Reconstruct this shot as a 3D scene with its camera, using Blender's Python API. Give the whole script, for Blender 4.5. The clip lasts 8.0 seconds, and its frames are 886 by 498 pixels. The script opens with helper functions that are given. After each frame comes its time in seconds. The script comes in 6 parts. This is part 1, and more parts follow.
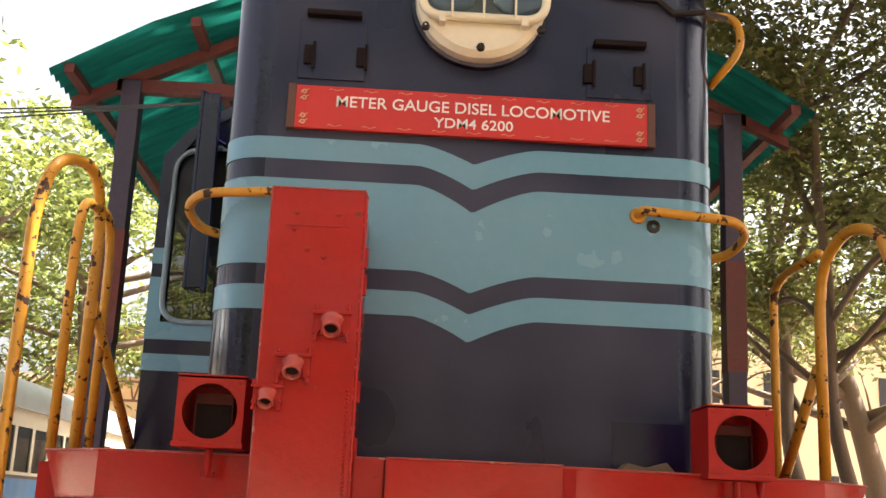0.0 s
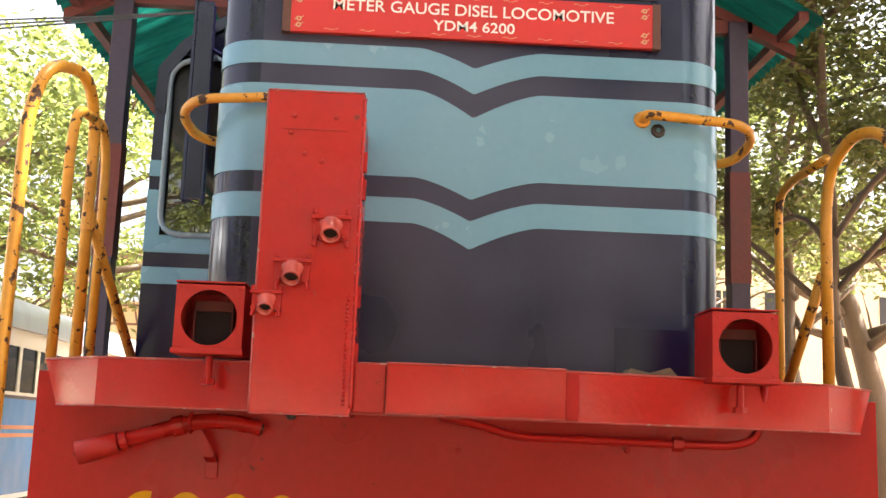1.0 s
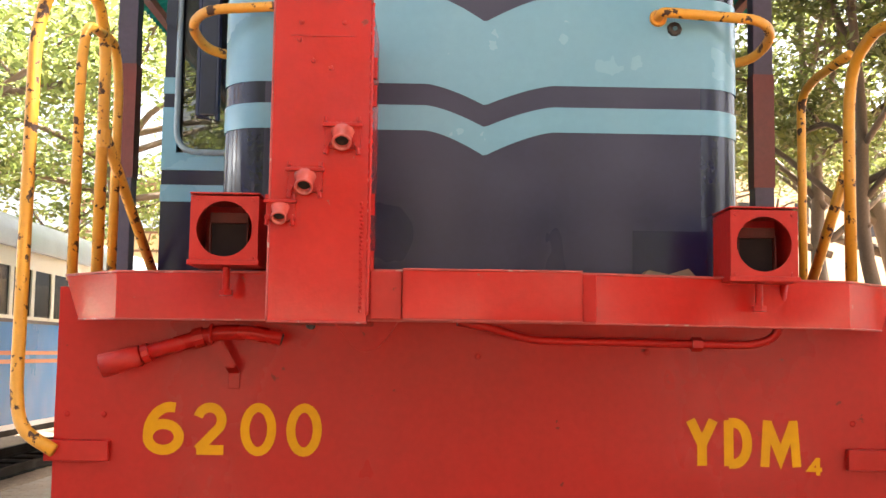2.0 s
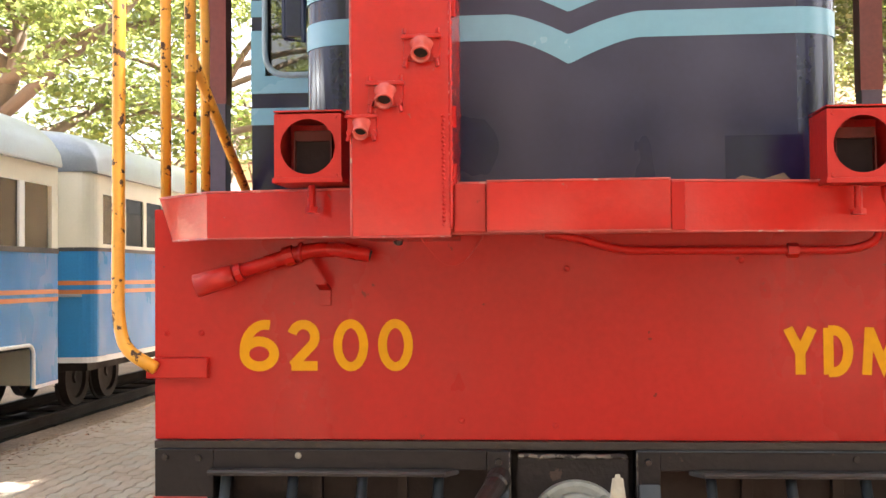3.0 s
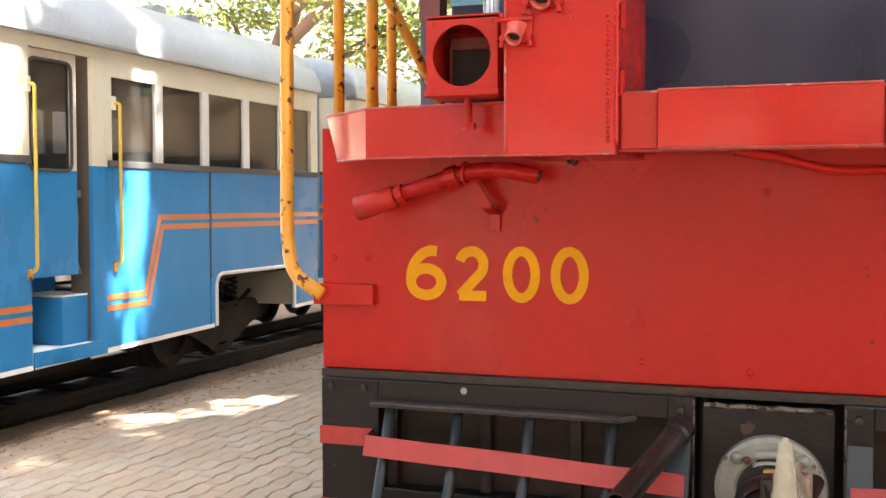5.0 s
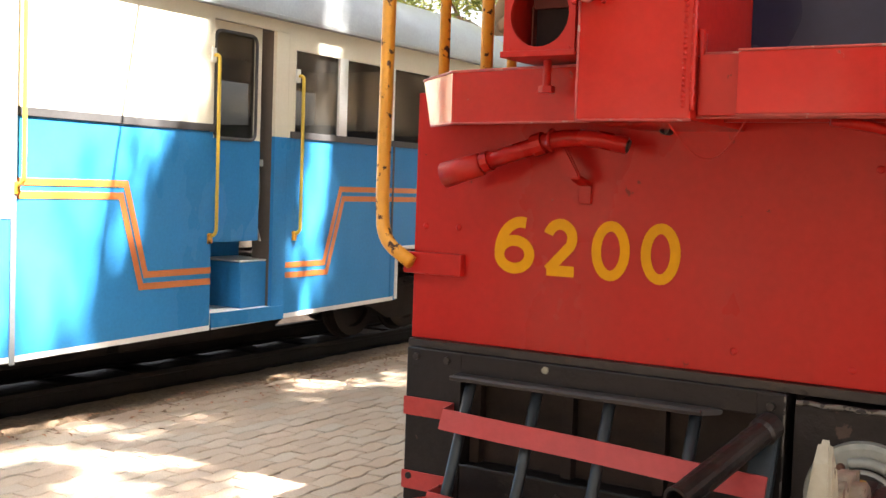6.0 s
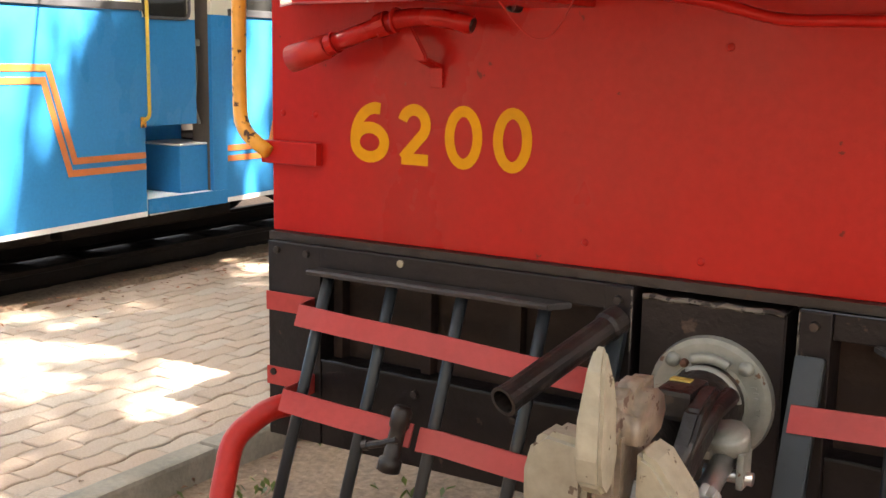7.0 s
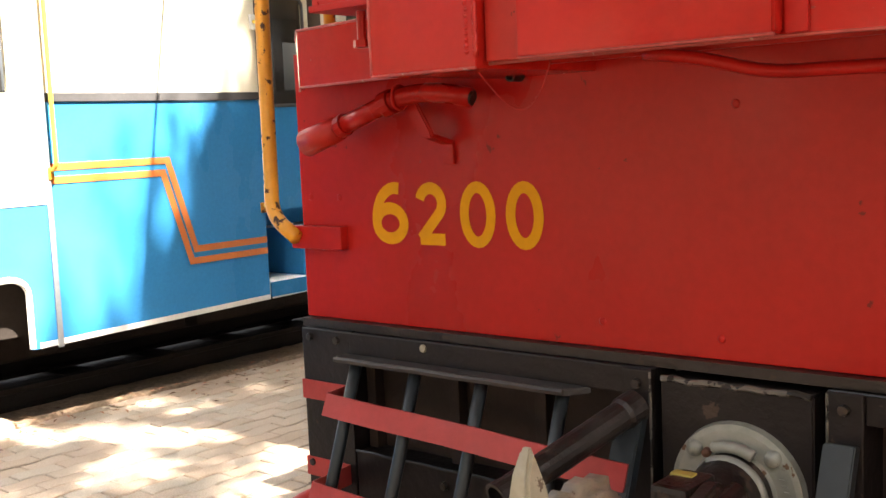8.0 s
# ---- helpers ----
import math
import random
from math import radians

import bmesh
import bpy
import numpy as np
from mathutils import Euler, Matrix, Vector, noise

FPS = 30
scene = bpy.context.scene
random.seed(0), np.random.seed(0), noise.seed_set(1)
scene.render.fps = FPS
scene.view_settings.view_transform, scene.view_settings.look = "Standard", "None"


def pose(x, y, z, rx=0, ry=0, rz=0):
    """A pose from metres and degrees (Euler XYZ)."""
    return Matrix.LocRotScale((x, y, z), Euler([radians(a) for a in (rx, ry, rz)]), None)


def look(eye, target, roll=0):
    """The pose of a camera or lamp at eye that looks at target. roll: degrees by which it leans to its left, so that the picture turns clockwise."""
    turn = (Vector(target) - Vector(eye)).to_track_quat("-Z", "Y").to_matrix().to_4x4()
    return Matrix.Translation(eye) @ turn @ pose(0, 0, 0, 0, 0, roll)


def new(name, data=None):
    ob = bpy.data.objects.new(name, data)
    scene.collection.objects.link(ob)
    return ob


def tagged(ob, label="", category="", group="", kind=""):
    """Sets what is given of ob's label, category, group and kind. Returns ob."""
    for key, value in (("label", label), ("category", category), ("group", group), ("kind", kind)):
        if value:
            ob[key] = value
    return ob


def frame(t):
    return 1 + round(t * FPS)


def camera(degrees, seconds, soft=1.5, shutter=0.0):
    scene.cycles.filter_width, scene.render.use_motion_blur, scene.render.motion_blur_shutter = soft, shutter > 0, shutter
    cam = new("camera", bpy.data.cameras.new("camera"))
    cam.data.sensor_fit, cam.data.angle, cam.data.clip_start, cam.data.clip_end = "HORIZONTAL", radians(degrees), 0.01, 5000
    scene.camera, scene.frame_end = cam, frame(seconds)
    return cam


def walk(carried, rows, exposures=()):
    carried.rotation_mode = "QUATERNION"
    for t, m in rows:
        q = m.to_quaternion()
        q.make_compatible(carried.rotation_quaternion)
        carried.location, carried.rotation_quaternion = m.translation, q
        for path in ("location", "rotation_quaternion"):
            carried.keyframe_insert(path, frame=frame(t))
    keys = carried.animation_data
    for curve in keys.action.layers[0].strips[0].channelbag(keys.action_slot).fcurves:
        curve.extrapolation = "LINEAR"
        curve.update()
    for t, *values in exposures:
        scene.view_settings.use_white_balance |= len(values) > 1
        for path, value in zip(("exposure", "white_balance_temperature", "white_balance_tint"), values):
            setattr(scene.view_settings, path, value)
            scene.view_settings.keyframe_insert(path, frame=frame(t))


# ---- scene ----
cam = camera(44.0, 8.0)
PATH = [
    (0, (-0.224, -3.488, 1.695), (-0.15, -1.545, 2.163), 2.5),
    (0.5, (-0.212, -3.457, 1.664), (-0.158, -1.494, 2.045), 2.3),
    (1, (-0.216, -3.424, 1.649), (-0.139, -1.454, 1.982), 2.1),
    (2.3, (-0.168, -3.402, 1.593), (-0.166, -1.406, 1.736), 0.1),
    (2.5, (-0.169, -3.4, 1.584), (-0.204, -1.404, 1.697), 0.0),
    (3, (-0.115, -3.374, 1.577), (-0.278, -1.381, 1.628), -0.5),
    (3.5, (-0.064, -3.354, 1.575), (-0.312, -1.37, 1.641), -0.9),
    (4, (0.022, -3.299, 1.565), (-0.411, -1.347, 1.582), -0.6),
    (4.5, (0.078, -3.168, 1.547), (-0.425, -1.233, 1.478), -1.0),
    (4.7, (0.106, -3.097, 1.55), (-0.45, -1.173, 1.492), -0.9),
    (5, (0.154, -3.002, 1.569), (-0.515, -1.119, 1.487), -0.1),
    (5.2, (0.216, -2.942, 1.565), (-0.584, -1.111, 1.48), 0.2),
    (6.3, (0.535, -2.651, 1.521), (-0.518, -0.956, 1.379), 2.0),
    (6.5, (0.575, -2.597, 1.541), (-0.442, -0.888, 1.332), 2.3),
    (6.8, (0.651, -2.467, 1.561), (-0.351, -0.762, 1.247), 1.3),
    (7, (0.73, -2.385, 1.564), (-0.293, -0.701, 1.222), 1.0),
    (7.1, (0.776, -2.341, 1.559), (-0.297, -0.681, 1.26), 1.2),
    (7.3, (0.857, -2.266, 1.567), (-0.333, -0.671, 1.345), 0.4),
    (7.5, (0.916, -2.213, 1.585), (-0.369, -0.692, 1.407), -2.1),
    (7.8, (0.967, -2.125, 1.574), (-0.337, -0.625, 1.377), -2.5),
    (8, (0.981, -2.04, 1.571), (-0.314, -0.531, 1.358), -2.6),
]
EXPOSURES = [(0, 3.1, 6850, 12), (1.0, 3.65, 6700, 12), (2.5, 4.0, 6550, 12), (3.0, 4.15, 6500, 12), (3.5, 4.2, 6450, 12), (4.5, 4.2, 6450, 12), (5.2, 4.05, 6500, 12), (6.5, 3.6, 6700, 12), (7.0, 3.85, 6700, 12), (7.5, 3.75, 6900, 12), (8.0, 3.55, 6900, 12)]
walk(cam, [(t, look(eye, target, roll)) for t, eye, target, roll in PATH], EXPOSURES)

# ---- world, sun, exposure ----
SUN_EL, SUN_AZ = 63.0, 3.0          # height, and the turn from +x towards +y
world = bpy.data.worlds.new("sky")
scene.world = world
world.use_nodes = True
wn = world.node_tree
sky = wn.nodes.new("ShaderNodeTexSky")
sky.sky_type = 'NISHITA'
sky.sun_disc = False
sky.sun_elevation = radians(SUN_EL)
sky.sun_rotation = radians(90 - SUN_AZ)
sky.air_density, sky.dust_density, sky.ozone_density = 0.8, 7.0, 0.6
hazy = wn.nodes.new("ShaderNodeHueSaturation")        # a pale, hazy sky
hazy.inputs["Saturation"].default_value, hazy.inputs["Value"].default_value = 0.42, 1.15
wn.links.new(sky.outputs[0], hazy.inputs["Color"])
wn.links.new(hazy.outputs[0], wn.nodes["Background"].inputs[0])
wn.nodes["Background"].inputs[1].default_value = 0.05
SUN_DIR = Vector((math.cos(radians(SUN_EL)) * math.cos(radians(SUN_AZ)), math.cos(radians(SUN_EL)) * math.sin(radians(SUN_AZ)), math.sin(radians(SUN_EL))))
sun = new("sun", bpy.data.lights.new("sun", "SUN"))
sun.data.energy, sun.data.angle, sun.data.color = 5.0, radians(0.7), (1.0, 0.95, 0.86)
sun.matrix_world = look(SUN_DIR * 40, (0, 0, 0))


# ---- materials ----
def nodes_of(name):
    m = bpy.data.materials.new(name)
    m.use_nodes = True
    return m, m.node_tree, m.node_tree.nodes["Principled BSDF"]


def noise_at(nt, scale, detail=4.0, rough=0.55, stretch=None):
    co = nt.nodes.new("ShaderNodeTexCoord")
    n = nt.nodes.new("ShaderNodeTexNoise")
    n.inputs["Scale"].default_value, n.inputs["Detail"].default_value, n.inputs["Roughness"].default_value = scale, detail, rough
    src = co.outputs["Object"]
    if stretch:
        mp = nt.nodes.new("ShaderNodeMapping")
        mp.inputs["Scale"].default_value = stretch
        nt.links.new(src, mp.inputs[0])
        src = mp.outputs[0]
    nt.links.new(src, n.inputs["Vector"])
    return n


def ramp(nt, src, stops):
    r = nt.nodes.new("ShaderNodeValToRGB")
    while len(r.color_ramp.elements) < len(stops):
        r.color_ramp.elements.new(0.5)
    for e, (p, c) in zip(r.color_ramp.elements, stops):
        e.position, e.color = p, (*c, 1) if len(c) == 3 else c
    nt.links.new(src, r.inputs[0])
    return r


def mixed(nt, fac, a, b, kind="MIX"):
    m = nt.nodes.new("ShaderNodeMix")
    m.data_type, m.blend_type = 'RGBA', kind
    for k, v in ((0, fac), (6, a), (7, b)):
        if isinstance(v, (int, float)):
            m.inputs[k].default_value = v
        elif isinstance(v, tuple):
            m.inputs[k].default_value = (*v, 1)
        else:
            nt.links.new(v, m.inputs[k])
    return m.outputs[2]


def paint(name, col, rough=0.35, metal=0.0, var=0.25, big=2.0, fine=45.0, bump=0.15, chips=None, chip_at=0.66, chip_scale=9.0, dust=0.0, dust_col=(0.35, 0.27, 0.2), stretch=None, wave=0.0, spec=0.5, dust_detail=6.0, dust_lo=0.42):
    """Painted or bare surface: cloudy tone, fine grain, optional chips and dust."""
    m, nt, b = nodes_of(name)
    n1, n2 = noise_at(nt, big, stretch=stretch), noise_at(nt, fine, 3.0)
    lo, hi = tuple(c * (1 - var) for c in col), tuple(min(1, c * (1 + var)) for c in col)
    c = ramp(nt, n1.outputs[0], ((0.3, lo), (0.7, hi))).outputs[0]
    c = mixed(nt, 0.35, c, ramp(nt, n2.outputs[0], ((0.3, lo), (0.7, hi))).outputs[0])
    r = ramp(nt, n1.outputs[0], ((0.3, (max(0.03, rough * 0.75),) * 3), (0.75, (min(1, rough * 1.35),) * 3))).outputs[0]
    if dust:
        n3 = noise_at(nt, 1.3, dust_detail, 0.6)
        f = ramp(nt, n3.outputs[0], ((dust_lo, (0, 0, 0)), (0.75, (dust,) * 3))).outputs[0]
        c, r = mixed(nt, f, c, dust_col), mixed(nt, f, r, (0.8, 0.8, 0.8))
    if chips:
        n4 = noise_at(nt, chip_scale, 5.0, 0.6)
        f = ramp(nt, n4.outputs[0], ((chip_at, (0, 0, 0)), (chip_at + 0.02, (1, 1, 1)))).outputs[0]
        c, r = mixed(nt, f, c, chips), mixed(nt, f, r, (0.85, 0.85, 0.85))
    nt.links.new(c, b.inputs["Base Color"])
    nt.links.new(r, b.inputs["Roughness"])
    b.inputs["Metallic"].default_value = metal
    b.inputs["Specular IOR Level"].default_value = spec
    if bump:
        bp = nt.nodes.new("ShaderNodeBump")
        bp.inputs["Strength"].default_value, bp.inputs["Distance"].default_value = bump, 0.004
        nt.links.new(n2.outputs[0], bp.inputs["Height"])
        last = bp
        if wave:
            n5 = noise_at(nt, 2.2, 1.0)
            b2 = nt.nodes.new("ShaderNodeBump")
            b2.inputs["Strength"].default_value, b2.inputs["Distance"].default_value = wave, 0.05
            nt.links.new(n5.outputs[0], b2.inputs["Height"])
            nt.links.new(bp.outputs[0], b2.inputs["Normal"])
            last = b2
        nt.links.new(last.outputs[0], b.inputs["Normal"])
    return m


def clear_glass(name, tint=(0.8, 0.85, 0.85), rough=0.03, mixin=0.75, body=(0.02, 0.022, 0.025)):
    m, nt, b = nodes_of(name)
    b.inputs["Base Color"].default_value = (*body, 1)
    b.inputs["Roughness"].default_value = rough
    t = nt.nodes.new("ShaderNodeBsdfTransparent")
    t.inputs[0].default_value = (*tint, 1)
    mx = nt.nodes.new("ShaderNodeMixShader")
    mx.inputs[0].default_value = mixin
    nt.links.new(b.outputs[0], mx.inputs[1])
    nt.links.new(t.outputs[0], mx.inputs[2])
    nt.links.new(mx.outputs[0], nt.nodes["Material Output"].inputs[0])
    return m


def leaf_material(name, lo, hi, glow=0.4):
    m, nt, b = nodes_of(name)
    g = nt.nodes.new("ShaderNodeNewGeometry")
    c = ramp(nt, g.outputs["Random Per Island"], ((0.0, lo), (0.75, hi), (1.0, (hi[0] * 1.5, hi[1] * 1.15, hi[2])))).outputs[0]
    nt.links.new(c, b.inputs["Base Color"])
    b.inputs["Roughness"].default_value = 0.45
    t = nt.nodes.new("ShaderNodeBsdfTranslucent")
    nt.links.new(mixed(nt, 0.5, c, (0.30, 0.36, 0.08)), t.inputs[0])
    mx = nt.nodes.new("ShaderNodeMixShader")
    mx.inputs[0].default_value = glow
    nt.links.new(b.outputs[0], mx.inputs[1])
    nt.links.new(t.outputs[0], mx.inputs[2])
    nt.links.new(mx.outputs[0], nt.nodes["Material Output"].inputs[0])
    return m


RUST = (0.05, 0.022, 0.012)
RED = paint("red_enamel", (0.345, 0.0100, 0.0075), 0.30, var=0.17, big=1.1, stretch=(1.6, 1, 0.7), bump=0.10, spec=0.17, dust=0.16, dust_col=(0.34, 0.025, 0.014), chips=(0.16, 0.02, 0.015), chip_at=0.70, chip_scale=14, wave=0.2)
RED_BAND = paint("glossy_red_enamel", (0.40, 0.0115, 0.0080), 0.18, spec=0.36, var=0.16, big=2.5, bump=0.2, dust=0.12, dust_col=(0.42, 0.05, 0.03), chips=(0.20, 0.03, 0.02), chip_at=0.69, chip_scale=16, wave=0.55)
PALE_FRAME = paint("grey_blue_frame", (0.20, 0.26, 0.30), 0.35)
STEEL = paint("worn_bright_steel", (0.45, 0.45, 0.44), 0.3, metal=0.9, var=0.25, bump=0.3)
RUSTY_CREAM = paint("rust_stained_cream", (0.20, 0.155, 0.115), 0.42, var=0.5, big=14, bump=0.5, chips=(0.09, 0.05, 0.035), chip_at=0.60, chip_scale=24)
RED_WORN = paint("worn_red_enamel", (0.36, 0.012, 0.008), 0.40, spec=0.25, var=0.2, bump=0.3, dust=0.3, dust_col=(0.42, 0.08, 0.055), chips=RUST, chip_at=0.70, chip_scale=18)
FADED_RED = paint("sun_faded_red", (0.46, 0.075, 0.058), 0.16, var=0.3, big=14, bump=0.3, dust=0.5, dust_col=(0.40, 0.04, 0.03))
WORN_EDGE = paint("worn_paint_edge", (0.40, 0.05, 0.04), 0.5, var=0.3, big=30, bump=0.5, dust=0.6, dust_col=(0.10, 0.03, 0.02), chips=(0.42, 0.24, 0.20), chip_at=0.61, chip_scale=26)
STRAP_RED = paint("dusty_strap_red", (0.36, 0.040, 0.036), 0.42, var=0.2, big=5, bump=0.3, spec=0.3, dust=0.5, dust_col=(0.36, 0.10, 0.09), chips=RUST, chip_at=0.72, chip_scale=18)
NAVY = paint("navy_gloss", (0.008, 0.008, 0.030), 0.15, var=0.3, bump=0.03, dust=0.12, dust_col=(0.04, 0.045, 0.07), wave=0.12)
# the cloudy patches are dust and also a hazy sky reflection put into colour
NAVY_FADED = paint("navy_dusty_hazed", (0.010, 0.012, 0.036), 0.27, var=0.3, big=1.7, bump=0.05, spec=0.30, dust=0.95, dust_col=(0.060, 0.065, 0.098), dust_detail=2.0, dust_lo=0.38, wave=0.14, stretch=(1.4, 1, 0.6))
TURQ = paint("turquoise_gloss", (0.125, 0.285, 0.385), 0.22, var=0.07, bump=0.03, dust=0.14, dust_col=(0.36, 0.42, 0.44), wave=0.10)
YELLOW = paint("yellow_enamel_chipped", (0.60, 0.27, 0.020), 0.4, var=0.22, bump=0.25, chips=RUST, chip_at=0.588, chip_scale=22, dust=0.25, dust_col=(0.4, 0.2, 0.06))
YELLOW_FLAT = paint("yellow_lettering", (0.56, 0.25, 0.003), 0.45, var=0.12, big=9, bump=0.1, spec=0.12)
BLACK = paint("sooty_black_iron", (0.0090, 0.0068, 0.0070), 0.42, var=0.5, bump=0.6, spec=0.25, dust=0.5, dust_col=(0.034, 0.022, 0.019), chips=(0.06, 0.040, 0.030), chip_at=0.65, chip_scale=11)
LEDGE = paint("dusty_angle_iron", (0.040, 0.034, 0.032), 0.5, metal=0.2, var=0.45, big=8, bump=0.4)
WORN_IRON = paint("worn_bare_iron", (0.11, 0.095, 0.08), 0.5, metal=0.2, var=0.5, big=18, bump=0.6, chips=(0.02, 0.015, 0.012), chip_at=0.55, chip_scale=24)
TUBE = paint("dark_steel_tube", (0.020, 0.025, 0.030), 0.38, metal=0.3, var=0.25, bump=0.2, dust=0.3, dust_col=(0.12, 0.11, 0.1))
GREY = paint("grey_cast_iron", (0.24, 0.235, 0.205), 0.45, metal=0.2, var=0.25, big=9, bump=0.5, chips=(0.13, 0.07, 0.04), chip_at=0.66, chip_scale=22)
CREAM_IRON = paint("cream_painted_iron", (0.30, 0.27, 0.205), 0.48, var=0.3, big=9, bump=0.5, chips=(0.12, 0.085, 0.06), chip_at=0.655, chip_scale=30, dust=0.5, dust_col=(0.24, 0.17, 0.11))
CREAM = paint("cream_enamel", (0.78, 0.70, 0.52), 0.35, var=0.06, bump=0.06, dust=0.2, dust_col=(0.5, 0.44, 0.33))
GREASE = paint("greasy_iron", (0.022, 0.017, 0.015), 0.42, metal=0.35, var=0.6, big=9, bump=0.7, chips=(0.06, 0.04, 0.03), chip_at=0.62, chip_scale=20)
BLUE = paint("blue_coach_enamel", (0.030, 0.212, 0.48), 0.30, spec=0.10, var=0.14, big=1.2, bump=0.05, dust=0.10, dust_col=(0.15, 0.30, 0.46), wave=0.5, stretch=(1, 1, 0.4))
IVORY = paint("ivory_coach_enamel", (0.70, 0.66, 0.53), 0.4, spec=0.25, var=0.07, bump=0.05, dust=0.2, dust_col=(0.5, 0.46, 0.38), wave=0.2)
WHITE = paint("white_trim", (0.75, 0.75, 0.72), 0.45, var=0.1, bump=0.1, dust=0.3, dust_col=(0.45, 0.42, 0.38))
ORANGE = paint("orange_lining", (0.55, 0.16, 0.04), 0.4, var=0.12, bump=0.05)
SILVER = paint("dull_aluminium_sheet", (0.29, 0.32, 0.35), 0.36, metal=0.35, var=0.2, bump=0.1, dust=0.5, dust_col=(0.30, 0.29, 0.28))
RUBBER = paint("dark_strip", (0.05, 0.048, 0.05), 0.6, var=0.3)
DARK = paint("dark_underframe", (0.018, 0.014, 0.012), 0.75, var=0.4, bump=0.5, spec=0.25, dust=0.4, dust_col=(0.050, 0.036, 0.028))
# track bed coloured dark for the shade beneath the railcars
SHADE_BED = paint("shaded_track_bed", (0.060, 0.046, 0.036), 0.9, var=0.5, big=6, fine=28, bump=1.0, dust=0.6, dust_col=(0.11, 0.08, 0.06))
INSIDE = paint("coach_interior", (0.10, 0.082, 0.066), 0.7, var=0.2)
SEAT = paint("seat_vinyl", (0.02, 0.02, 0.025), 0.5)
GLASS = clear_glass("window_glass", (0.55, 0.55, 0.53), 0.06, 0.60, (0.045, 0.043, 0.040))
LAMP_GLASS = clear_glass("lamp_glass", (0.85, 0.9, 0.88), 0.05, 0.6)
RUST_DARK = paint("dark_rusty_plate", (0.021, 0.012, 0.009), 0.6, var=0.5, big=5, bump=0.6, spec=0.3, dust=0.5, dust_col=(0.060, 0.032, 0.022))
# holds the shade inside the lamp boxes; the hatch fittings share it
DEEP_BROWN = paint("deep_brown", (0.012, 0.006, 0.006), 0.6, var=0.4, bump=0.3, spec=0.15)
# lamp red with the shade of the box's inside mixed into the colour
INNER_RED = paint("shaded_inner_red", (0.085, 0.016, 0.013), 0.6, var=0.4, big=14, bump=0.3, spec=0.2)
TIN = paint("rusty_roof_truss", (0.20, 0.11, 0.08), 0.7, var=0.4)


# ---- mesh helpers ----

# lengths along the railcars are drawn on a plan that is a twentieth short
CAR_LONG, CAR_SHIFT = 1.05, 0.10


def part(name, bm, material, parent, label="", smooth=False):
    """Links bm, given in world metres, as one mesh under a thing or under a part."""
    root = parent
    while root.parent:
        root = root.parent
    if root.name.startswith("railcar"):
        for v in bm.verts:
            v.co.y = CAR_LONG * v.co.y + CAR_SHIFT
    for v in bm.verts:
        v.co -= root.location
    me = bpy.data.meshes.new(name)
    bm.to_mesh(me)
    bm.free()
    if smooth:
        me.shade_smooth()
    me.materials.append(material)
    ob = new(name, me)
    ob.parent = parent
    return tagged(ob, label) if label else ob


def thing(name, at, label, category, group="", kind=""):
    ob = new(name)
    ob.empty_display_size = 0.2
    ob.location = at
    return tagged(ob, label, category, group, kind)


def piece(name, bm, material, label="", category="", kind="structure", smooth=False):
    me = bpy.data.meshes.new(name)
    bm.to_mesh(me)
    bm.free()
    if smooth:
        me.shade_smooth()
    me.materials.append(material)
    return tagged(new(name, me), label, category, "", kind)


def add_box(bm, x0, x1, y0, y1, z0, z1, bevel=0.0, m=None):
    q = Matrix.Translation(((x0 + x1) / 2, (y0 + y1) / 2, (z0 + z1) / 2)) @ Matrix.Diagonal((x1 - x0, y1 - y0, z1 - z0, 1))
    vs = bmesh.ops.create_cube(bm, size=1, matrix=m @ q if m else q)["verts"]
    if bevel:
        bmesh.ops.bevel(bm, geom=list({e for v in vs for e in v.link_edges}), offset=bevel, segments=2, affect='EDGES', profile=0.6)
    return bm


def box(x0, x1, y0, y1, z0, z1, bevel=0.0, m=None):
    return add_box(bmesh.new(), x0, x1, y0, y1, z0, z1, bevel, m)


def rounded(points, r, n=5):
    """A polyline with its inner corners rounded by r."""
    pts = [Vector(p) for p in points]
    out = [pts[0]]
    for a, b, c in zip(pts, pts[1:], pts[2:]):
        u, v = (a - b), (c - b)
        k = min(r, u.length * 0.49, v.length * 0.49)
        p, q = b + u.normalized() * k, b + v.normalized() * k
        out += [(1 - s) ** 2 * p + 2 * s * (1 - s) * b + s * s * q for s in [i / n for i in range(n + 1)]]
    return out + [pts[-1]]


def add_tube(bm, pts, r, seg=10, r_end=None, caps=True):
    pts = [Vector(p) for p in pts]
    ref, rings = None, []
    for i, p in enumerate(pts):
        d = (pts[min(i + 1, len(pts) - 1)] - pts[max(i - 1, 0)]).normalized()
        if ref is None:
            ref = d.orthogonal().normalized()
        ref = (ref - d * ref.dot(d)).normalized()
        side = d.cross(ref)
        k = r if r_end is None else r + (r_end - r) * i / (len(pts) - 1)
        rings.append([bm.verts.new(p + k * (math.cos(a) * ref + math.sin(a) * side)) for a in [2 * math.pi * j / seg for j in range(seg)]])
    for a, b in zip(rings, rings[1:]):
        for j in range(seg):
            bm.faces.new((a[j], a[(j + 1) % seg], b[(j + 1) % seg], b[j]))
    if caps:
        bm.faces.new(rings[0][::-1])
        bm.faces.new(rings[-1])
    return bm


def tube(pts, r, seg=10, r_end=None):
    return add_tube(bmesh.new(), pts, r, seg, r_end)


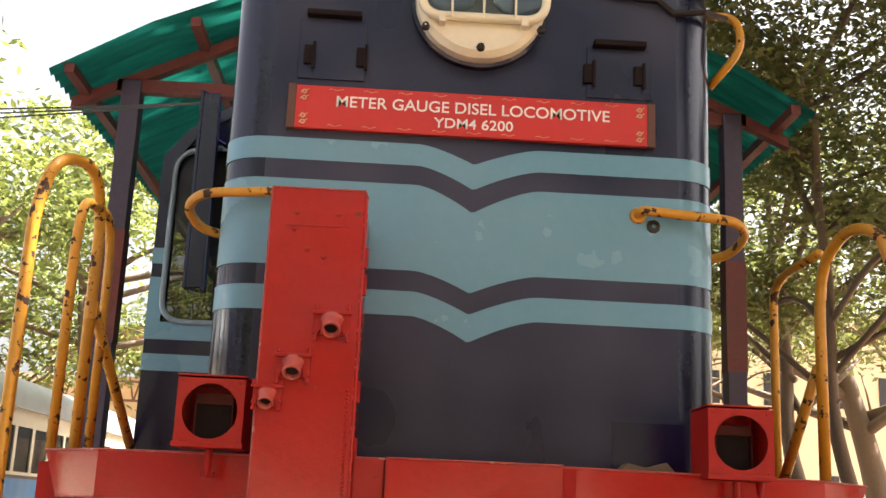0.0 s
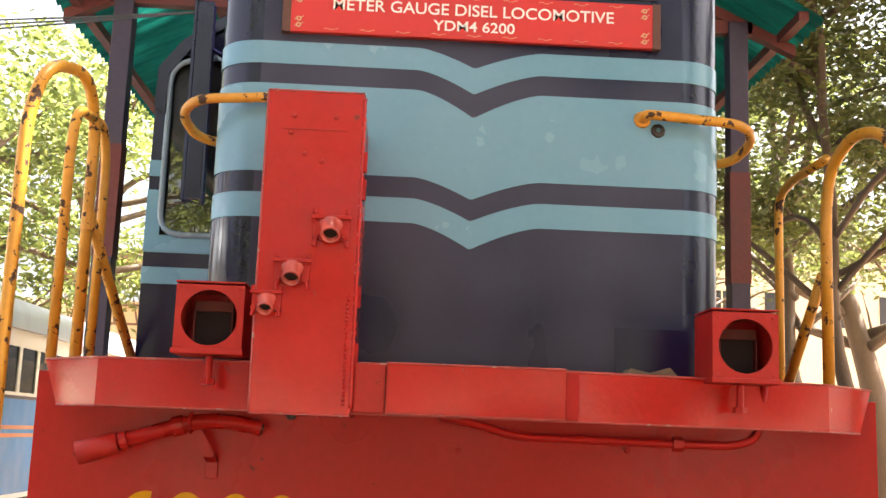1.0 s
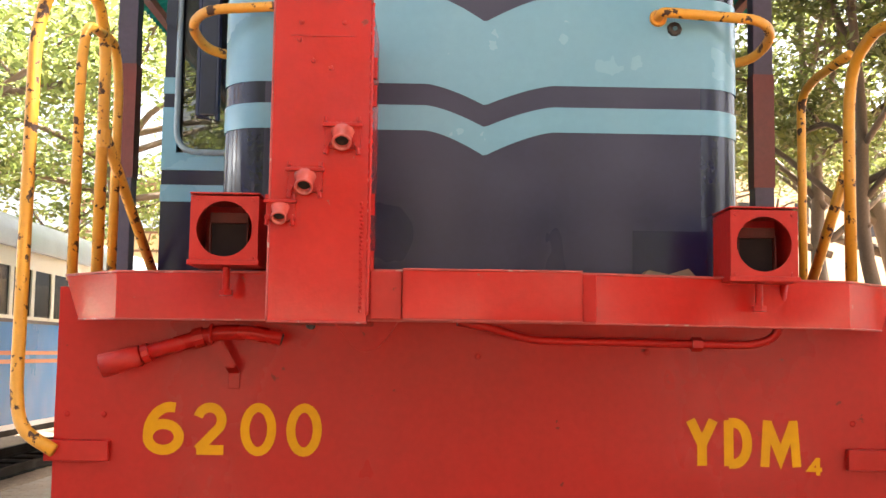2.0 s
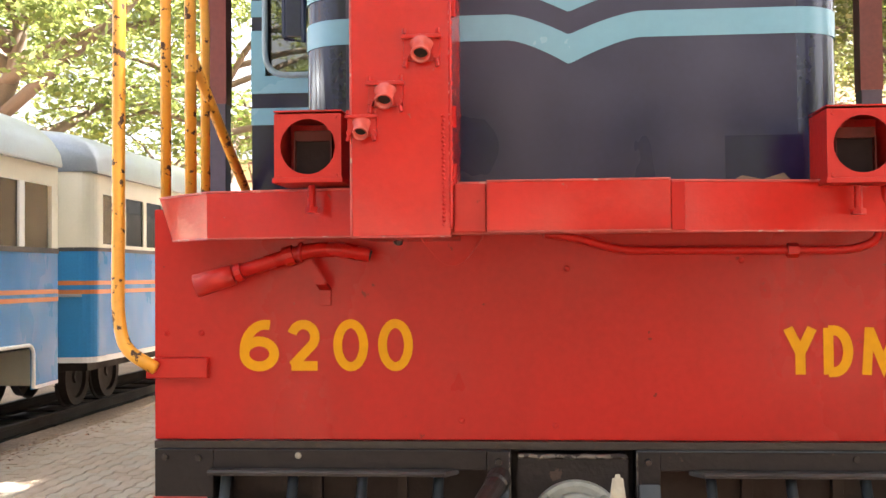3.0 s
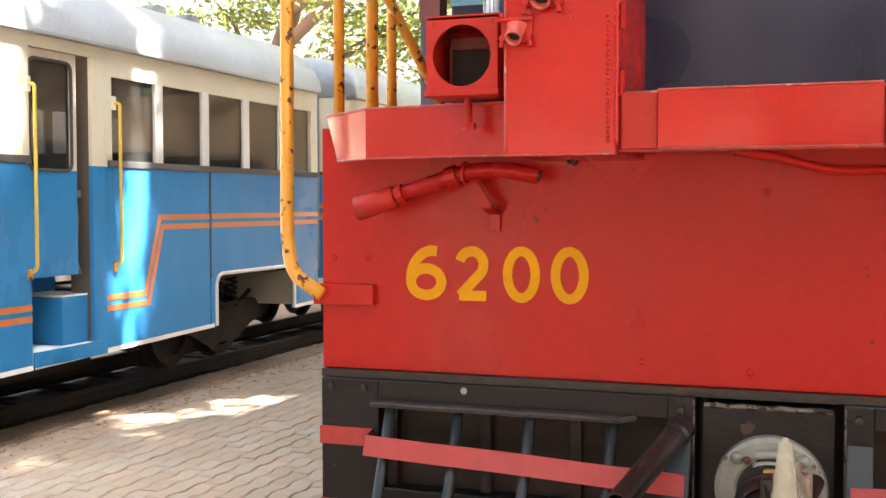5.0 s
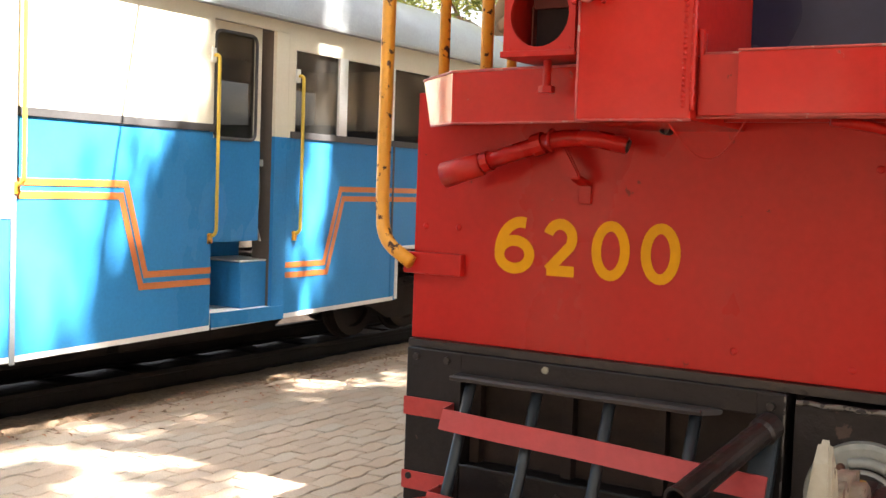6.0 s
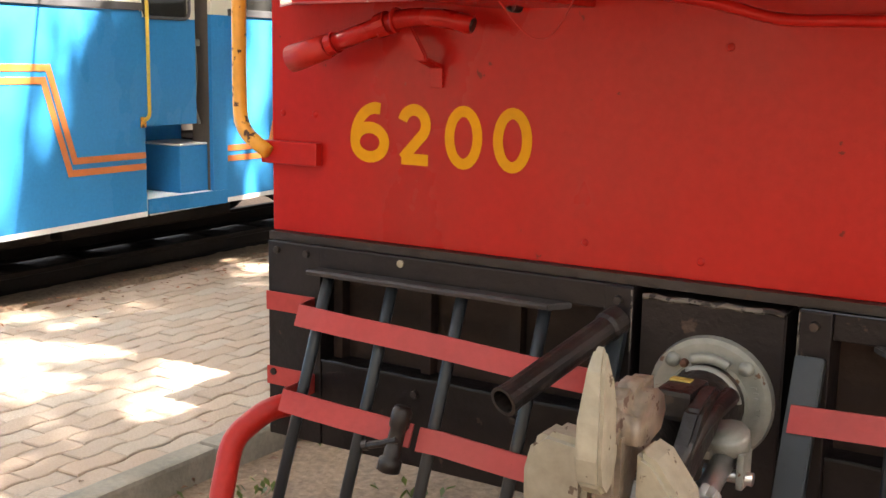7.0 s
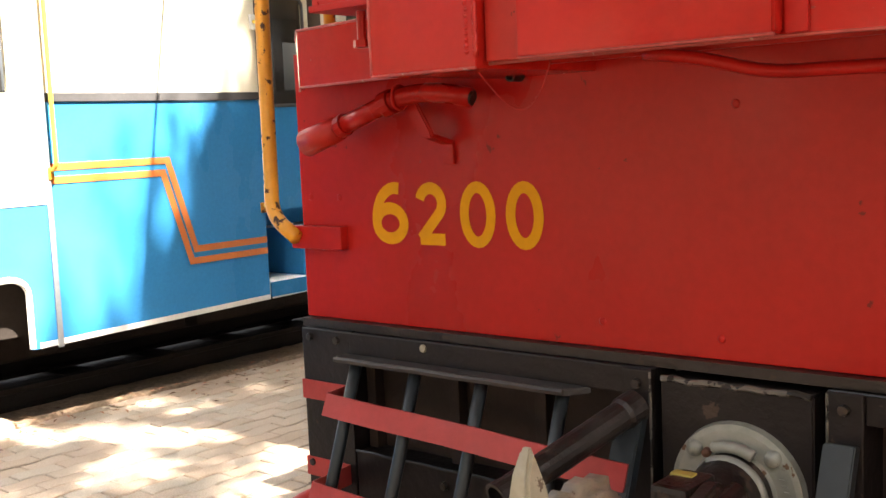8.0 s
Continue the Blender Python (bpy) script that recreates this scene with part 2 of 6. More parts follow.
def prism(poly, axis, a, b, bm=None):
    """A closed outline in the two other axes, drawn out along axis from a to b."""
    bm = bm or bmesh.new()
    put = {"x": lambda u, v, w: (w, u, v), "y": lambda u, v, w: (u, w, v), "z": lambda u, v, w: (u, v, w)}[axis]
    lo, hi = [bm.verts.new(put(u, v, a)) for u, v in poly], [bm.verts.new(put(u, v, b)) for u, v in poly]
    n = len(poly)
    fs = [bm.faces.new(lo), bm.faces.new(hi[::-1])] + [bm.faces.new((lo[i], hi[i], hi[(i + 1) % n], lo[(i + 1) % n])) for i in range(n)]
    bmesh.ops.recalc_face_normals(bm, faces=fs)
    return bm


def bevelled(bm, w, seg=2, angle=30):
    es = [e for e in bm.edges if len(e.link_faces) == 2 and e.calc_face_angle(0) > radians(angle)]
    bmesh.ops.bevel(bm, geom=es, offset=w, segments=seg, affect='EDGES')
    return bm


def disc(c, axis, r0, r1, depth, seg=24, bm=None):
    """A stub of a cone from c along axis."""
    bm = bm or bmesh.new()
    a = Vector(axis).normalized()
    m = Matrix.Translation(Vector(c) + a * depth / 2) @ a.to_track_quat("Z", "Y").to_matrix().to_4x4()
    bmesh.ops.create_cone(bm, cap_ends=True, segments=seg, radius1=r0, radius2=r1, depth=depth, matrix=m)
    return bm


def lathe(profile, c, axis, seg=28, bm=None):
    """Turns a line of (radius, way along axis) about axis through c."""
    bm = bm or bmesh.new()
    a = Vector(axis).normalized()
    u = a.orthogonal().normalized()
    v = a.cross(u)
    rings = [[bm.verts.new(Vector(c) + a * h + r * (math.cos(t) * u + math.sin(t) * v)) for t in [2 * math.pi * j / seg for j in range(seg)]] for r, h in profile]
    for p, q in zip(rings, rings[1:]):
        for j in range(seg):
            bm.faces.new((p[j], p[(j + 1) % seg], q[(j + 1) % seg], q[j]))
    bmesh.ops.recalc_face_normals(bm, faces=bm.faces)
    return bm


def lettering(text, x0, x1, z0, z1, y, material, parent, bold=0.0, name="letter", depth=0.002):
    """Raised letters in the built-in font, fitted into a box on a plane that faces -y."""
    cu = bpy.data.curves.new(name, "FONT")
    cu.body, cu.size, cu.offset, cu.extrude = text, 1.0, bold, 0.001
    ob = new(name + "_curve", cu)
    dg = bpy.context.evaluated_depsgraph_get()
    dg.update()
    me = bpy.data.meshes.new_from_object(ob.evaluated_get(dg))
    bpy.data.objects.remove(ob)
    bm = bmesh.new()
    bm.from_mesh(me)
    bpy.data.meshes.remove(me)
    xs, ys = [v.co.x for v in bm.verts], [v.co.y for v in bm.verts]
    ax, bx, ay, by = min(xs), max(xs), min(ys), max(ys)
    for v in bm.verts:
        u, w, d = (v.co.x - ax) / (bx - ax), (v.co.y - ay) / (by - ay), v.co.z
        v.co = (x0 + u * (x1 - x0), y - (depth if d > 0 else 0), z0 + w * (z1 - z0))
    bmesh.ops.remove_doubles(bm, verts=bm.verts, dist=1e-5)
    seen = set()
    for v in list(bm.verts):                       # one mesh a letter
        if v in seen:
            continue
        island, todo = set(), [v]
        while todo:
            q = todo.pop()
            if q not in island:
                island.add(q)
                todo += [e.other_vert(q) for e in q.link_edges]
        seen |= island
        one, copy_of = bmesh.new(), {}
        for q in island:
            copy_of[q] = one.verts.new(q.co)
        for f in {f for q in island for f in q.link_faces}:
            one.faces.new([copy_of[q] for q in f.verts])
        part(name, one, material, parent)
    bm.free()


def stroke_letter(strokes, x0, x1, z0, z1, y, w, material, parent):
    """A painted letter from strokes, each a line of (u, v) in a unit box, of width w metres."""
    bm = bmesh.new()
    for k, pts in enumerate(strokes):
        p = [Vector((x0 + w / 2 + u * (x1 - x0 - w), z0 + w / 2 + v * (z1 - z0 - w))) for u, v in pts]
        closed = (p[0] - p[-1]).length < 1e-6
        n, rows = len(p), []
        for i in range(n):
            q0 = p[i - 1] if i else (p[-2] if closed else None)
            q1 = p[i + 1] if i < n - 1 else (p[1] if closed else None)
            d0 = (p[i] - q0).normalized() if q0 is not None else (q1 - p[i]).normalized()
            d1 = (q1 - p[i]).normalized() if q1 is not None else d0
            n0, n1 = Vector((-d0.y, d0.x)), Vector((-d1.y, d1.x))
            m = (n0 + n1).normalized()
            r = w / 2 / max(0.35, m.dot(n0))
            e = Vector((0, 0))
            if not closed and i in (0, n - 1):
                e = (-d1 if i == 0 else d0) * w * 0.0
            yy = y - 0.0012 - 0.0003 * k
            rows.append((bm.verts.new((p[i].x + m.x * r + e.x, yy, p[i].y + m.y * r + e.y)), bm.verts.new((p[i].x - m.x * r + e.x, yy, p[i].y - m.y * r + e.y))))
        for s, t in zip(rows, rows[1:]):
            f = bm.faces.new((s[0], s[1], t[1], t[0]))
            if f.calc_area() > 0 and (f.normal_update() or f.normal.y > 0):
                f.normal_flip()
    return part("lettering", bm, material, parent)


def oval(cx, cy, rx, ry, a0=0, a1=360, n=28):
    return [(cx + rx * math.cos(radians(a0 + (a1 - a0) * i / n)), cy + ry * math.sin(radians(a0 + (a1 - a0) * i / n))) for i in range(n + 1)]


GLYPHS = {
    "0": [oval(0.5, 0.5, 0.5, 0.5)],
    "6": [oval(0.5, 0.30, 0.5, 0.30), [(0.0, 0.30)] + oval(0.72, 0.36, 0.72, 0.64, 178, 92, 14) + [(0.86, 0.985)]],
    "2": [oval(0.45, 0.70, 0.45, 0.30, 165, -35, 14) + [(0.02, 0.0)], [(-0.02, 0.0), (1.0, 0.0)]],
    "Y": [[(-0.02, 1.06), (0.5, 0.46), (0.5, -0.06)], [(1.02, 1.06), (0.5, 0.46)]],
    "D": [[(0.0, -0.06), (0.0, 1.06)], [(0.0, 1.0), (0.3, 1.0)] + oval(0.3, 0.5, 0.7, 0.5, 88, -88, 16) + [(0.3, 0.0), (0.0, 0.0)]],
    "M": [[(0.0, -0.06), (0.10, 1.06)], [(0.10, 1.0), (0.5, 0.18), (0.90, 1.0)], [(0.90, 1.06), (1.0, -0.06)]],
    "4": [[(0.74, -0.1), (0.74, 1.06)], [(0.74, 1.0), (0.0, 0.28), (1.1, 0.28)]],
}

# ---- the ground ----
def soil_material():
    m, nt, b = nodes_of("reddish_soil")
    n1, n2 = noise_at(nt, 1.1, 6), noise_at(nt, 30, 5, 0.7)
    c = mixed(nt, 0.5, ramp(nt, n1.outputs[0], ((0.3, (0.16, 0.10, 0.065)), (0.7, (0.34, 0.24, 0.16)))).outputs[0], ramp(nt, n2.outputs[0], ((0.35, (0.10, 0.065, 0.045)), (0.7, (0.40, 0.29, 0.20)))).outputs[0])
    nt.links.new(c, b.inputs["Base Color"])
    b.inputs["Roughness"].default_value = 0.95
    bp = nt.nodes.new("ShaderNodeBump")
    bp.inputs["Strength"].default_value, bp.inputs["Distance"].default_value = 0.7, 0.02
    nt.links.new(n2.outputs[0], bp.inputs["Height"])
    nt.links.new(bp.outputs[0], b.inputs["Normal"])
    return m


SOIL = soil_material()
bm = bmesh.new()
bmesh.ops.create_grid(bm, x_segments=90, y_segments=90, size=1)
for v in bm.verts:                                  # fine in the middle, reaching the horizon
    x, y = v.co.x, v.co.y
    k = lambda t: 14 * t + 900 * t ** 7
    v.co = (k(x) - 2, k(y) + 3, 0)
    v.co.z = -0.11 + 0.03 * noise.noise(v.co * 1.3) * (abs(v.co.x + 2) < 40)
piece("ground", bm, SOIL, "reddish bare soil with sparse litter", "ground", smooth=True)

PAVE_X0, PAVE_X1, PAVE_Y0, PAVE_Y1 = -4.92, -2.33, -6.0, 12.0
SAND = paint("jointing_sand", (0.14, 0.105, 0.08), 0.95, var=0.3, bump=0.6)
KERB = paint("mossy_kerb_stone", (0.24, 0.21, 0.17), 0.9, var=0.35, big=5, bump=0.8, dust=0.6, dust_col=(0.10, 0.085, 0.06))
pavement = piece("pavement", box(PAVE_X0, PAVE_X1, PAVE_Y0, PAVE_Y1, -0.2, -0.012), SAND, "interlocking wavy concrete pavers in dusty pink and grey", "pavement")
kerb = thing("kerb", (-2.27, 3, 0), "weathered grey stone kerb along the paving", "kerb", kind="structure")
for i in range(24):
    y0 = -6 + i * 0.75
    w = random.uniform(-0.006, 0.006)
    b = box(-2.335 + w, -2.215 + w, y0 + 0.008, y0 + 0.742, -0.22, 0.012 + w * 0.6, 0.02)
    part("kerb_stone", b, KERB, kerb)

# ---- the locomotive ----
loco = thing("locomotive", (0, 3, 0), "diesel locomotive with red front beam and turquoise and navy striped nose", "locomotive")
ROOF_Y = 1.22


def loco_front(p):
    DECK, SILL, PY = 1.834, 1.697, 0.04
    plate = part("end_plate", box(-1.318, 1.318, PY, PY + 0.03, 1.070, 1.80, 0.003), RED, p, "large flat red painted front plate")
    for x, z in ((-1.279, 1.406), (-1.166, 1.406), (1.166, 1.406), (1.279, 1.406), (-0.34, 1.13), (-0.05, 1.115), (-0.01, 1.60), (0.52, 1.62)):
        part("rivet", lathe([(0, -0.004), (0.007, -0.003), (0.010, 0.0)], (x, PY, z), (0, 1, 0), 10), RED, plate)
    for ch, x0, x1, z0, z1, w in (("6", -1.043, -0.916, 1.284, 1.447, 0.031), ("2", -0.890, -0.778, 1.286, 1.446, 0.030), ("0", -0.743, -0.632, 1.284, 1.447, 0.028), ("0", -0.601, -0.491, 1.284, 1.447, 0.028),
                                  ("Y", 0.642, 0.741, 1.264, 1.420, 0.030), ("D", 0.760, 0.848, 1.264, 1.420, 0.030), ("M", 0.873, 1.001, 1.264, 1.420, 0.028), ("4", 1.020, 1.069, 1.244, 1.304, 0.013)):
        stroke_letter(GLYPHS[ch], x0, x1, z0, z1, PY, w, YELLOW_FLAT, plate)
    # deck edge: bent in plan, standing out from the plate
    plan = [(-1.30, 0.036), (-1.090, -0.150), (-0.62, -0.235), (-0.34, -0.345), (0.30, -0.345), (1.090, -0.150), (1.30, 0.036)]
    part("deck_plate", prism([(-1.30, 1.2), (-1.30, 0.05)] + [(x * 0.99, y + 0.012) for x, y in plan[1:-1]] + [(1.30, 0.05), (1.30, 1.2)], "z", DECK - 0.014, DECK - 0.001), RED, p, "red steel footplate")
    bm = bmesh.new()
    rows = []
    for k, (x, y) in enumerate(plan):
        inx = 0.06 * (1 if k == 0 else -1 if k == len(plan) - 1 else 0)
        iny = -0.052 if inx else 0.0
        rows.append([bm.verts.new(q) for q in ((x, y, DECK), (x + inx, y + iny, SILL), (x * 0.992 + inx, y + 0.012 + iny, SILL), (x * 0.992, y + 0.012, DECK))])
    for r, s in zip(rows, rows[1:]):
        for k in range(4):
            bm.faces.new((r[k], r[(k + 1) % 4], s[(k + 1) % 4], s[k]))
    bm.faces.new(rows[0])
    bm.faces.new(rows[-1])
    bmesh.ops.recalc_face_normals(bm, faces=bm.faces)
    part("deck_edge", bm, RED_BAND, p, "red deck edge band with scuffed corners")
    part("deck_lip", tube([(x, y - 0.001, DECK + 0.001 + 0.0015 * (k % 2)) for k, (x, y) in enumerate(plan)], 0.0035, 6), WORN_EDGE, p)
    part("cover_plate", bevelled(box(-0.238, 0.258, -0.386, -0.347, 1.700, 1.837), 0.004), RED_BAND, p)
    part("cover_return", box(0.262, 0.30, -0.356, -0.346, 1.70, 1.832, 0.002), RED, p)
    part("deck_bracket", box(-0.330, -0.242, -0.361, -0.347, 1.70, 1.834, 0.003), RED_WORN, p)
    part("deck_joist", box(-1.05, 1.05, -0.14, -0.13, 1.70, 1.82), RED, p)
    # the tall box with three sockets
    cab = part("socket_box", box(-0.612, -0.337, -0.386, 0.055, 1.688, 2.604, 0.006), RED_BAND, p, "tall narrow red steel box")
    part("weld_seam", tube([(-0.336 + 0.002 * math.sin(i * 2.7), -0.384, 1.71 + 0.012 * i + 0.003 * (i % 2)) for i in range(74)], 0.0055, 7), RED_BAND, cab, smooth=True)
    part("lid_seam", box(-0.565, -0.385, -0.389, -0.385, 2.490, 2.494), RED_WORN, cab)
    for z in (2.41, 2.33, 2.02, 1.86):
        part("hinge", tube([(-0.331, -0.35, z - 0.03), (-0.331, -0.35, z + 0.03)], 0.009, 8), RED, cab)
        part("hinge_leaf", box(-0.337, -0.331, -0.35, -0.31, z - 0.025, z + 0.025), RED, cab)
    for x, z in ((-0.535, 2.53), (-0.415, 2.53), (-0.54, 2.48), (-0.50, 2.42), (-0.45, 2.40)):
        part("bolt", disc((x, -0.385, z), (0, -1, 0), 0.008, 0.006, 0.006, 6), RED_WORN, cab)
    for x, z, k in ((-0.413, 2.200, 1.0), (-0.514, 2.075, 0.95), (-0.580, 1.990, 0.80)):
        s = part("socket", box(x - 0.050 * k, x + 0.050 * k, -0.396, -0.384, z - 0.030 * k, z + 0.042 * k, 0.003), RED_WORN, cab, "bolted socket flange")
        part("flange_bar", box(x - 0.056 * k, x + 0.056 * k, -0.412, -0.395, z + 0.030 * k, z + 0.042 * k, 0.003), RED_WORN, s)
        tilt = Vector((0, -0.80, -0.72)).normalized()
        part("spout", lathe([(0.034 * k, 0.0), (0.028 * k, 0.008), (0.0270 * k, 0.030), (0.0275 * k, 0.044), (0.0265 * k, 0.048), (0.021 * k, 0.048), (0.019 * k, 0.022)], (x, -0.392, z + 0.012 * k), tilt, 24), FADED_RED, s, "sun-faded open spout", smooth=True)
        # dark disc in place of the shade inside the open mouth
        part("spout_mouth_dark", disc(Vector((x, -0.392, z + 0.012 * k)) + tilt * 0.026, tilt, 0.020 * k, 0.020 * k, 0.003, 18), GREASE, s)
        for dx in (-1, 1):
            part("bolt", tube([(x + dx * 0.046 * k, -0.404, z + 0.044 * k), (x + dx * 0.046 * k, -0.404, z + 0.058 * k)], 0.006, 6), RED_WORN, s)
            part("bolt", disc((x + dx * 0.042 * k, -0.396, z - 0.020 * k), (0, -1, 0), 0.010, 0.008, 0.016, 6), RED_WORN, s)
            part("wing_nut", tube([(x + dx * 0.040 * k, -0.404, z - 0.018 * k), (x + dx * 0.046 * k, -0.408, z - 0.048 * k)], 0.006, 6), RED_WORN, s)
    for xa, za, xb, zb in ((-0.612, 1.69, -0.612, 2.60), (-0.612, 1.689, -0.337, 1.689), (-0.612, 2.604, -0.337, 2.604), (-0.337, 1.72, -0.337, 2.60)):
        part("worn_edge", tube([(xa + (xb - xa) * i / 24, -0.3845 + 0.0012 * math.sin(i * 2.3), za + (zb - za) * i / 24) for i in range(25)], 0.0035, 6), WORN_EDGE, cab, smooth=True)
    for i in range(27):
        part("weld_bead", lathe([(0.0, -0.005), (0.004, -0.0035), (0.0055, 0.001)], (-0.356 + 0.002 * math.sin(i * 3.1), -0.386, 1.72 + 0.0115 * i), (0, 1, 0), 7), RED_BAND, cab, smooth=True)
    for za in (SILL,):
        rim = [(x + (0.06 if k == 0 else -0.06 if k == len(plan) - 1 else 0), y - (0.052 if k in (0, len(plan) - 1) else 0) + 0.002, za) for k, (x, y) in enumerate(plan)]
        part("worn_edge", tube(rim, 0.0035, 6), WORN_EDGE, p)
    for za in (1.699, 1.838):
        part("worn_edge", tube([(-0.238, -0.384, za), (0.258, -0.384, za)], 0.003, 6), WORN_EDGE, p)


def marker_lamp(p, x0, x1, y, z0, z1):
    """A square lamp box with a round empty opening."""
    h = (x1 - x0)
    cx, cz, r = (x0 + x1) / 2, (z0 + z1) / 2 - 0.006, h * 0.41
    n = 32
    bm = bmesh.new()
    ring, ring2 = [], []
    for i in range(n):
        a = 2 * math.pi * i / n
        c, s = math.cos(a), math.sin(a)
        k = 1 / max(abs(c), abs(s))
        ring.append(((cx + c * k * h / 2), (cz + s * k * (z1 - z0) / 2)))
        ring2.append((cx + c * r, cz + s * r))
    ya, yb = y, y + 0.19
    o = [[bm.verts.new((u, yy, w)) for u, w in ring] for yy in (ya, yb)]
    q = [[bm.verts.new((u, yy, w)) for u, w in ring2] for yy in (ya, ya + 0.012)]
    t = 0.008
    inn = [[bm.verts.new((cx + (u - cx) * (1 - 2 * t / h), yy, cz + (w - cz) * (1 - 2 * t / h))) for u, w in ring] for yy in (ya + 0.012, yb - 0.01)]
    for i in range(n):
        j = (i + 1) % n
        for a, b in ((o[0], q[0]), (q[0], q[1]), (q[1], inn[0]), (inn[0], inn[1]), (o[0], o[1])):
            bm.faces.new((a[i], a[j], b[j], b[i]))
    bm.faces.new(inn[1])
    bm.faces.new(o[1])
    bmesh.ops.recalc_face_normals(bm, faces=bm.faces)
    lamp = part("marker_lamp", bm, RED_WORN, p, "square red lamp box with empty round opening")
    part("lamp_hood_edge", box(x0 - 0.002, x1 + 0.002, y - 0.004, yb, z1 - 0.001, z1 + 0.004, 0.002), RED_WORN, lamp)
    part("lamp_base", box(x0 - 0.005, x1 + 0.005, y - 0.008, yb + 0.004, z0 - 0.016, z0 - 0.001, 0.003), RED_WORN, lamp)
    part("slide_holder", box(cx - 0.052, cx + 0.052, yb - 0.10, yb - 0.092, cz - 0.085, cz + 0.05, 0.002), DEEP_BROWN, lamp, "dark slide plate inside the lamp")
    part("slide_bar", box(cx - 0.055, cx + 0.055, yb - 0.115, yb - 0.10, cz + 0.025, cz + 0.055, 0.002), INNER_RED, lamp)
    for dx in (-0.055, 0.052):
        part("slide_rail", box(cx + dx, cx + dx + 0.004, yb - 0.12, yb - 0.10, cz - 0.09, cz + 0.03), INNER_RED, lamp)
    part("clamp_bolt", tube([(cx, y + 0.055, z0 - 0.018), (cx, y + 0.055, z0 - 0.085)], 0.011, 10), RED, lamp)
    part("clamp_nut", disc((cx, y + 0.055, z0 - 0.098), (0, 0, 1), 0.021, 0.021, 0.016, 6), RED, lamp)
    for dx, dz in ((-0.42, -0.44), (0.42, -0.44), (-0.42, 0.44), (0.42, 0.44)):
        part("screw", disc((cx + dx * h, y + 0.001, cz + dz * h), (0, -1, 0), 0.006, 0.005, 0.004, 8), RED_WORN, lamp)


# the nose (hood): plan outline with rounded corners
HY, HX, HR = 0.06, 0.85, 0.15
STRIPES = [(2.911, 2.847), (2.834, 2.758), (2.766, 2.677), (2.470, 2.402), (2.400, 2.331), (2.318, 2.238)]  # each edge's height on the flats and at the notch


def wing(x, flat, notch):
    u = min(1.0, abs(x - 0.004) / (0.225 if x > 0.004 else 0.19))
    return flat - (flat - notch) * (1 - u) ** 1.45


def hood_line(off=0.0):
    left = [(-HX - off, ROOF_Y)] + [(-HX + HR - (HR + off) * math.cos(a), HY + HR - (HR + off) * math.sin(a)) for a in [math.pi / 2 * i / 8 for i in range(9)]]
    mid = [(-0.50, HY - off)] + [(-0.25 + 0.0125 * i, HY - off) for i in range(41)] + [(0.50, HY - off)]
    return left + mid + [(-x, y) for x, y in left[::-1]]


